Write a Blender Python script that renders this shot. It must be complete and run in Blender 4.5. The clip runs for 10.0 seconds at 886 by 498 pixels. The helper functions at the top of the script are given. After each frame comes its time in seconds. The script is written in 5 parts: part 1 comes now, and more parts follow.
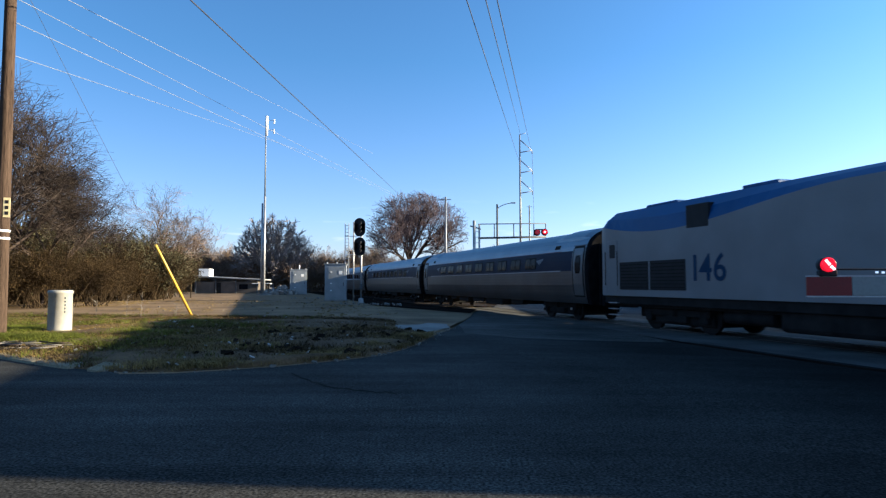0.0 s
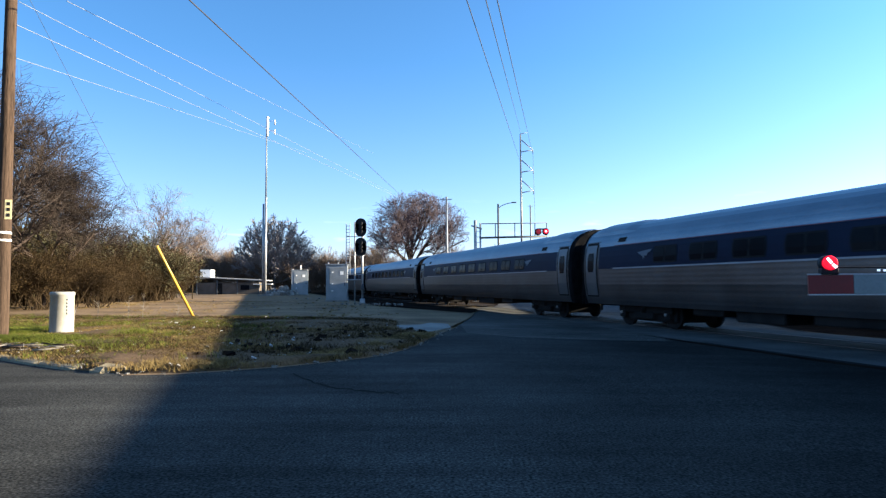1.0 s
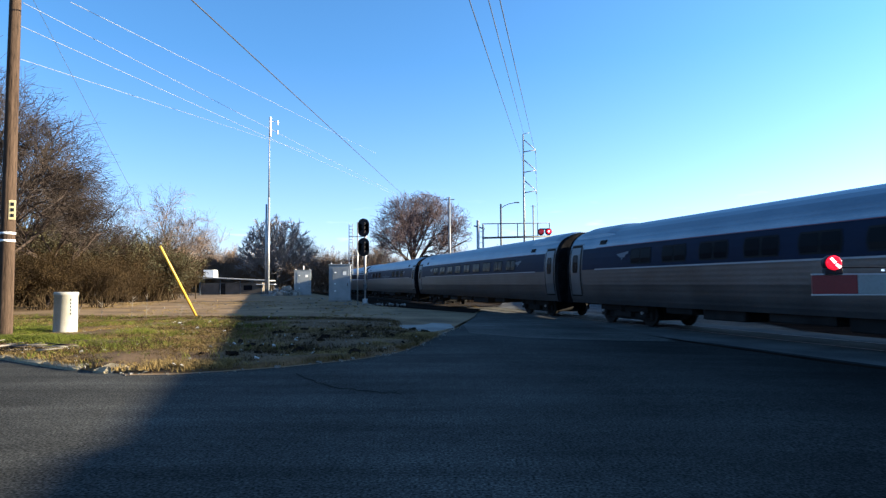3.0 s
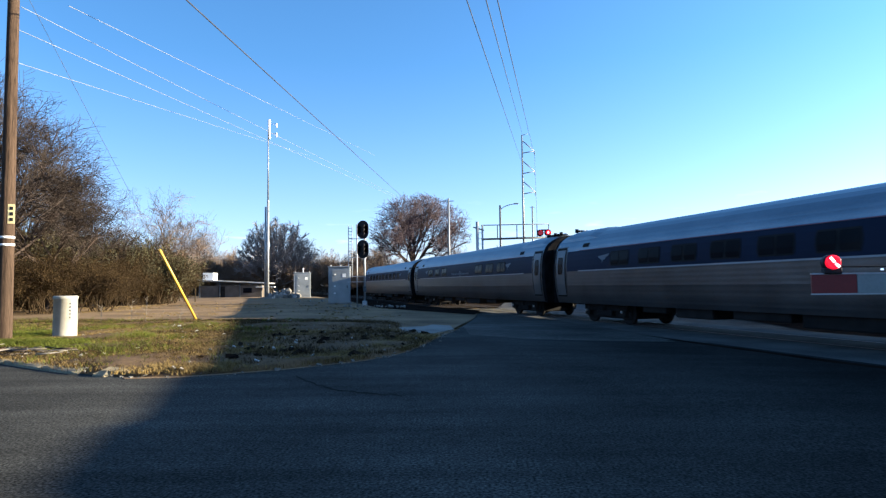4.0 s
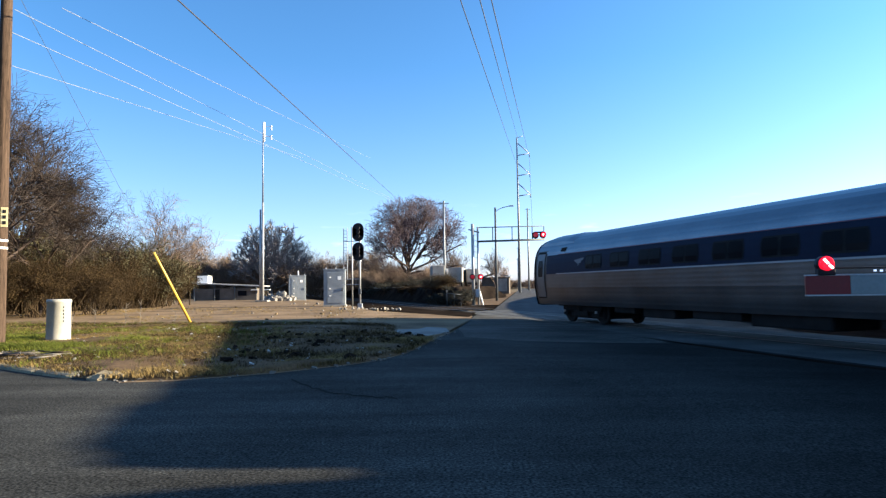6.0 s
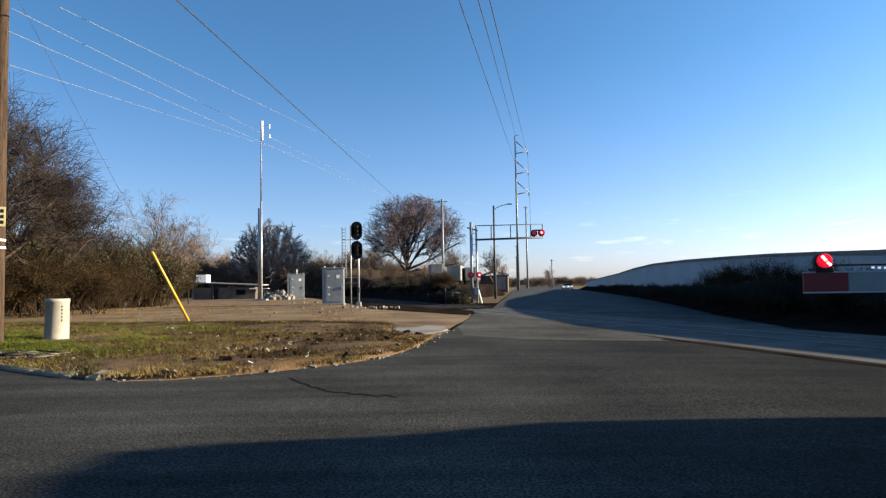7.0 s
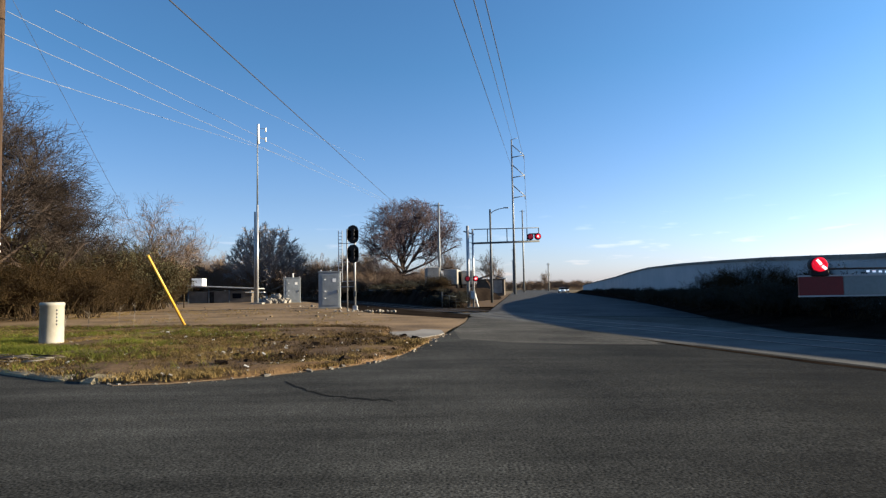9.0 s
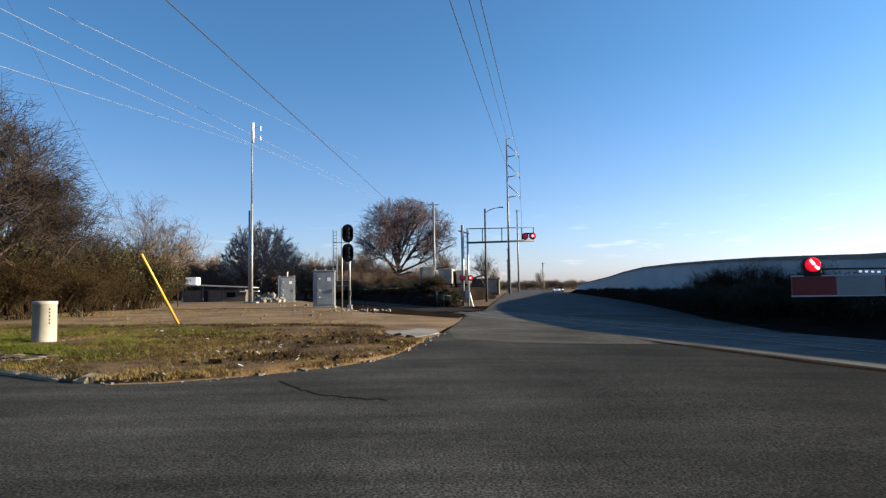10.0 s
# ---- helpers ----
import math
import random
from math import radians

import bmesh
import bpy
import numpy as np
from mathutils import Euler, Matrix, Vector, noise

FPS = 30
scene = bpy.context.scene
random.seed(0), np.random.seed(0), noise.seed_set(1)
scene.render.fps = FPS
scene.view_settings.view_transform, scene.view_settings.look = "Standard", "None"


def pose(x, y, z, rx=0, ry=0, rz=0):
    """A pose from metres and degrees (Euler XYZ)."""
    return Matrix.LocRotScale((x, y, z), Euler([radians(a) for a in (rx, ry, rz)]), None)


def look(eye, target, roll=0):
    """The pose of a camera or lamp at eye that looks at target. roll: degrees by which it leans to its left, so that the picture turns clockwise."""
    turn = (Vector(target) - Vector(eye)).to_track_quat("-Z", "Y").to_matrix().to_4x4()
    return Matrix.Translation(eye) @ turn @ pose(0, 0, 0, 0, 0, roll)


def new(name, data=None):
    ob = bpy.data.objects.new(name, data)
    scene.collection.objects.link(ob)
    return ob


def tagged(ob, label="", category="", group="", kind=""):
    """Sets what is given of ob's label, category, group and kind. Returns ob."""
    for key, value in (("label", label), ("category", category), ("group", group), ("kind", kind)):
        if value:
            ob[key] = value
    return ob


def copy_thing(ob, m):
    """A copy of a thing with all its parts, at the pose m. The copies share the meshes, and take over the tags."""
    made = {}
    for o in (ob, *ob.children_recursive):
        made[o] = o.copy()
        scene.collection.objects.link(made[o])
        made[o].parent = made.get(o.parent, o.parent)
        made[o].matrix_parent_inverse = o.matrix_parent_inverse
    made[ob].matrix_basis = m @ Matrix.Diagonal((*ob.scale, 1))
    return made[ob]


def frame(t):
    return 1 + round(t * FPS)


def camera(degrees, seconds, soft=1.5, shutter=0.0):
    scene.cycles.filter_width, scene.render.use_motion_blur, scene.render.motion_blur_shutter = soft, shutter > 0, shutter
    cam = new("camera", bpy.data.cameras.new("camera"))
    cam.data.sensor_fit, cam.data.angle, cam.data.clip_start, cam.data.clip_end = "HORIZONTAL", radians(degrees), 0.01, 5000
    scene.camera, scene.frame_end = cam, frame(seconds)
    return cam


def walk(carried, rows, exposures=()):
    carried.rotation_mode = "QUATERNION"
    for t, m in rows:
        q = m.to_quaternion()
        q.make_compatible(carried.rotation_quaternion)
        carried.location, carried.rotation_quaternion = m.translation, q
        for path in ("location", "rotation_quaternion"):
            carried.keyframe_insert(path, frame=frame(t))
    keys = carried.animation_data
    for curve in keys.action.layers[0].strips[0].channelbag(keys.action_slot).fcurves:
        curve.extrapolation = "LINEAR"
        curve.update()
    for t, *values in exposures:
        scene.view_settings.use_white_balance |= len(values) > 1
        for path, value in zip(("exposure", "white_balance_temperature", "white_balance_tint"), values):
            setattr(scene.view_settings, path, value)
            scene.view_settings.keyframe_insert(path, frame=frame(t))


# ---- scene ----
EYE_Z = 1.45
SHIFT = [  # seconds, yaw, pitch, roll of the hand-held camera
    (0.0, 0.17, 3.15, 0.10), (0.5, 0.21, 3.14, 0.22), (1.0, 0.29, 3.14, 0.36), (1.5, 0.36, 3.14, 0.28),
    (2.0, 0.36, 3.06, 0.34), (2.5, 0.50, 3.09, 0.24), (3.2, 0.55, 3.18, 0.45), (4.0, 0.51, 3.30, 0.70),
    (4.5, 0.41, 3.38, 0.65), (5.0, 0.27, 3.45, 0.75), (5.5, 0.16, 3.53, 0.76), (6.2, 0.04, 3.50, 0.92),
    (6.8, -0.06, 3.45, 1.05), (7.0, -0.04, 3.35, 1.03), (7.5, 0.09, 3.51, 1.17), (8.0, 0.0, 3.45, 1.25),
    (8.5, -0.23, 3.70, 0.94), (9.0, -0.37, 3.68, 1.03), (9.3, -0.50, 3.55, 1.03), (9.4, -0.55, 3.23, 1.04),
    (9.5, -0.60, 2.71, 1.04), (9.6, -0.65, 2.35, 1.02), (9.7, -0.70, 2.20, 1.0), (9.8, -0.75, 2.92, 0.98),
    (9.9, -0.80, 3.25, 0.95), (10.0, -0.85, 3.61, 0.93)]
cam = camera(71.0, 10.0, soft=1.3, shutter=0.1)
walk(cam, [(t, pose(0, 0, EYE_Z, 90 + pitch, roll, yaw)) for t, yaw, pitch, roll in SHIFT],
     exposures=[(0.0, 2.16, 5100, 8), (0.4, 2.42, 5100, 8), (1.0, 2.48, 5100, 8), (5.6, 2.48, 5100, 8), (6.8, 2.03, 5250, 8), (7.0, 1.86, 5300, 8), (7.5, 1.80, 5300, 8), (10.0, 1.80, 5300, 8)])

# ---- sun and sky ----
SUN_AZ, SUN_EL = radians(88.5), radians(13.1)
world = bpy.data.worlds.new("sky")
scene.world = world
world.use_nodes = True
wn = world.node_tree.nodes
sky = wn.new("ShaderNodeTexSky")
sky.sky_type = "NISHITA"
sky.sun_disc = False
sky.sun_elevation, sky.sun_rotation = SUN_EL, SUN_AZ
sky.air_density, sky.dust_density, sky.ozone_density = 1.0, 0.7, 3.0


def sky_colour():
    """Pale haze low over the horizon and a few thin wisps of cloud in it."""
    l = world.node_tree.links
    tc, sep, side = wn.new("ShaderNodeTexCoord"), wn.new("ShaderNodeSeparateXYZ"), wn.new("ShaderNodeMapRange")
    ramp, haze, cloud, glare = (wn.new("ShaderNode" + k) for k in ("ValToRGB", "VectorMath", "VectorMath", "VectorMath"))
    l.new(tc.outputs["Generated"], sep.inputs[0]), l.new(sep.outputs[2], ramp.inputs[0]), l.new(sep.outputs[0], side.inputs[0])
    e = ramp.color_ramp.elements
    e[0].position, e[0].color = 0.0, (0.70, 0.63, 0.80, 1)
    e[1].position, e[1].color = 0.34, (0.45, 0.50, 0.50, 1)
    for at, colour in ((0.05, (0.66, 0.57, 0.65, 1)), (0.14, (0.60, 0.525, 0.545, 1))):
        e.new(at).color = colour
    for k, value in zip((1, 2, 3, 4), (-0.5, 0.6, 1.72, 2.38)):      # the haze is brighter towards the sun
        side.inputs[k].default_value = value
    haze.operation = cloud.operation = glare.operation = "MULTIPLY"
    l.new(ramp.outputs[0], glare.inputs[0]), l.new(side.outputs[0], glare.inputs[1])
    l.new(sky.outputs[0], haze.inputs[0]), l.new(glare.outputs[0], haze.inputs[1])
    mp, puff, band, wisps, both = (wn.new("ShaderNode" + k) for k in ("Mapping", "TexNoise", "MapRange", "MapRange", "Math"))
    mp.inputs["Scale"].default_value = (9, 9, 52)
    puff.inputs["Scale"].default_value, puff.inputs["Detail"].default_value = 1.7, 5
    l.new(tc.outputs["Generated"], mp.inputs[0]), l.new(mp.outputs[0], puff.inputs["Vector"])
    for node, values in ((band, (0.09, 0.16, 1.0, 0.0)), (wisps, (0.62, 0.74, 0.0, 0.28))):
        for k, value in zip((1, 2, 3, 4), values):
            node.inputs[k].default_value = value
    both.operation = "MULTIPLY"
    l.new(sep.outputs[2], band.inputs[0]), l.new(puff.outputs[0], wisps.inputs[0])
    l.new(band.outputs[0], both.inputs[0]), l.new(wisps.outputs[0], both.inputs[1])
    add = wn.new("ShaderNodeVectorMath")
    add.operation = "MULTIPLY_ADD"
    add.inputs[1].default_value, add.inputs[2].default_value = (1.0, 0.55, 0.3), (1, 1, 1)
    l.new(both.outputs[0], add.inputs[0]), l.new(haze.outputs[0], cloud.inputs[0]), l.new(add.outputs[0], cloud.inputs[1])
    l.new(cloud.outputs[0], wn["Background"].inputs[0])


sky_colour()
wn["Background"].inputs[1].default_value = 0.05
sun = new("sun", bpy.data.lights.new("sun", "SUN"))
sun.data.energy, sun.data.angle, sun.data.color = 5.0, radians(0.55), (1.0, 0.75, 0.43)
sun.matrix_world = look((0, 0, 30), (-math.sin(SUN_AZ) * math.cos(SUN_EL), -math.cos(SUN_AZ) * math.cos(SUN_EL), 30 - math.sin(SUN_EL)))


# ---- materials ----
def mat(name, c1, c2, scale=3.0, rough=0.8, bump=0.2, metal=0.0, fine=60.0, fine_amount=0.35, stretch=(1, 1, 1), per_piece=0.0, gloss=0.5):
    m = bpy.data.materials.new(name)
    m.use_nodes = True
    nt = m.node_tree
    n, l = nt.nodes, nt.links
    bsdf = n["Principled BSDF"]
    tc, mp = n.new("ShaderNodeTexCoord"), n.new("ShaderNodeMapping")
    mp.inputs["Scale"].default_value = stretch
    l.new(tc.outputs["Object"], mp.inputs[0])
    big, small = n.new("ShaderNodeTexNoise"), n.new("ShaderNodeTexNoise")
    big.inputs["Scale"].default_value, big.inputs["Detail"].default_value = scale, 6
    small.inputs["Scale"].default_value, small.inputs["Detail"].default_value = fine, 4
    for t in (big, small):
        l.new(mp.outputs[0], t.inputs["Vector"])
    mixf = n.new("ShaderNodeMix")
    mixf.inputs[0].default_value = fine_amount
    l.new(big.outputs[0], mixf.inputs[2]), l.new(small.outputs[0], mixf.inputs[3])
    ramp = n.new("ShaderNodeValToRGB")
    ramp.color_ramp.elements[0].position, ramp.color_ramp.elements[1].position = 0.36, 0.64
    ramp.color_ramp.elements[0].color, ramp.color_ramp.elements[1].color = (*c1, 1), (*c2, 1)
    l.new(mixf.outputs[0], ramp.inputs[0])
    out = ramp.outputs[0]
    if per_piece:
        info, hsv, mul = n.new("ShaderNodeObjectInfo"), n.new("ShaderNodeHueSaturation"), n.new("ShaderNodeMapRange")
        mul.inputs[3].default_value, mul.inputs[4].default_value = 1 - per_piece, 1 + per_piece
        l.new(info.outputs["Random"], mul.inputs[0]), l.new(mul.outputs[0], hsv.inputs["Value"]), l.new(out, hsv.inputs["Color"])
        out = hsv.outputs[0]
    l.new(out, bsdf.inputs["Base Color"])
    bsdf.inputs["Metallic"].default_value = metal
    bsdf.inputs["Specular IOR Level"].default_value = min(gloss, 0.1) if rough >= 0.88 else gloss      # dusty surfaces hardly shine
    rr = n.new("ShaderNodeMapRange")
    rr.inputs[3].default_value, rr.inputs[4].default_value = max(0.03, rough - 0.12), min(1, rough + 0.12)
    l.new(mixf.outputs[0], rr.inputs[0]), l.new(rr.outputs[0], bsdf.inputs["Roughness"])
    if bump:
        b = n.new("ShaderNodeBump")
        b.inputs["Strength"].default_value, b.inputs["Distance"].default_value = bump, 0.02
        l.new(mixf.outputs[0], b.inputs["Height"]), l.new(b.outputs[0], bsdf.inputs["Normal"])
    return m


def glow(name, colour, strength):
    m = mat(name, colour, colour, rough=0.25, bump=0)
    b = m.node_tree.nodes["Principled BSDF"]
    b.inputs["Emission Color"].default_value, b.inputs["Emission Strength"].default_value = (*colour, 1), strength
    return m


def grainy(name, c1, c2, right_tone=1.0):
    """Worn asphalt: broad patches, streaks along the traffic, and stone grain."""
    m = mat(name, c1, c2, 0.35, 0.86, 0.0, fine=7, fine_amount=0.3, gloss=0.02)
    n, l = m.node_tree.nodes, m.node_tree.links
    bsdf = n["Principled BSDF"]
    base = bsdf.inputs["Base Color"].links[0].from_socket
    tc = n.new("ShaderNodeTexCoord")
    grain, chips = n.new("ShaderNodeTexNoise"), n.new("ShaderNodeTexVoronoi")
    grain.inputs["Scale"].default_value, grain.inputs["Detail"].default_value = 38, 5
    chips.inputs["Scale"].default_value = 55
    streak, mp = n.new("ShaderNodeTexNoise"), n.new("ShaderNodeMapping")
    mp.inputs["Scale"].default_value, mp.inputs["Rotation"].default_value = (0.25, 2.2, 1), (0, 0, 0.25)
    l.new(tc.outputs["Object"], mp.inputs[0]), l.new(mp.outputs[0], streak.inputs["Vector"])
    streak.inputs["Scale"].default_value, streak.inputs["Detail"].default_value = 0.8, 5
    l.new(tc.outputs["Object"], grain.inputs["Vector"]), l.new(tc.outputs["Object"], chips.inputs["Vector"])
    out = base
    for socket, lo, hi, dark, light in ((grain.outputs[0], 0.34, 0.66, 0.35, 1.75), (chips.outputs["Distance"], 0.15, 0.75, 1.35, 0.75), (streak.outputs[0], 0.35, 0.65, 0.8, 1.2)):
        mr, mul = n.new("ShaderNodeMapRange"), n.new("ShaderNodeVectorMath")
        mul.operation = "MULTIPLY"
        for k, value in zip((1, 2, 3, 4), (lo, hi, dark, light)):
            mr.inputs[k].default_value = value
        l.new(socket, mr.inputs[0]), l.new(out, mul.inputs[0]), l.new(mr.outputs[0], mul.inputs[1])
        out = mul.outputs[0]
    if right_tone != 1.0:      # colour painted darker towards +x, dimming the right side of the view
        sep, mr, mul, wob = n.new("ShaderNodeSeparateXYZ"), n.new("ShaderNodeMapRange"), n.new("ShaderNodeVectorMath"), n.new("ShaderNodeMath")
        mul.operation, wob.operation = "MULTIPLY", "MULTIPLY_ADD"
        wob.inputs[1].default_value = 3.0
        for k, value in zip((1, 2, 3, 4), (2.0, 6.2, 1.0, right_tone)):
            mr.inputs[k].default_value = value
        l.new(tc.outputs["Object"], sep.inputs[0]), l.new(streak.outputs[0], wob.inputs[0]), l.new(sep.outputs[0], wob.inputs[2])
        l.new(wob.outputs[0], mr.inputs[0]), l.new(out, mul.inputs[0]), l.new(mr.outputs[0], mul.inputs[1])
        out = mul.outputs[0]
    l.new(out, bsdf.inputs["Base Color"])
    b = n.new("ShaderNodeBump")
    b.inputs["Strength"].default_value, b.inputs["Distance"].default_value = 0.6, 0.006
    l.new(grain.outputs[0], b.inputs["Height"]), l.new(b.outputs[0], bsdf.inputs["Normal"])
    return m


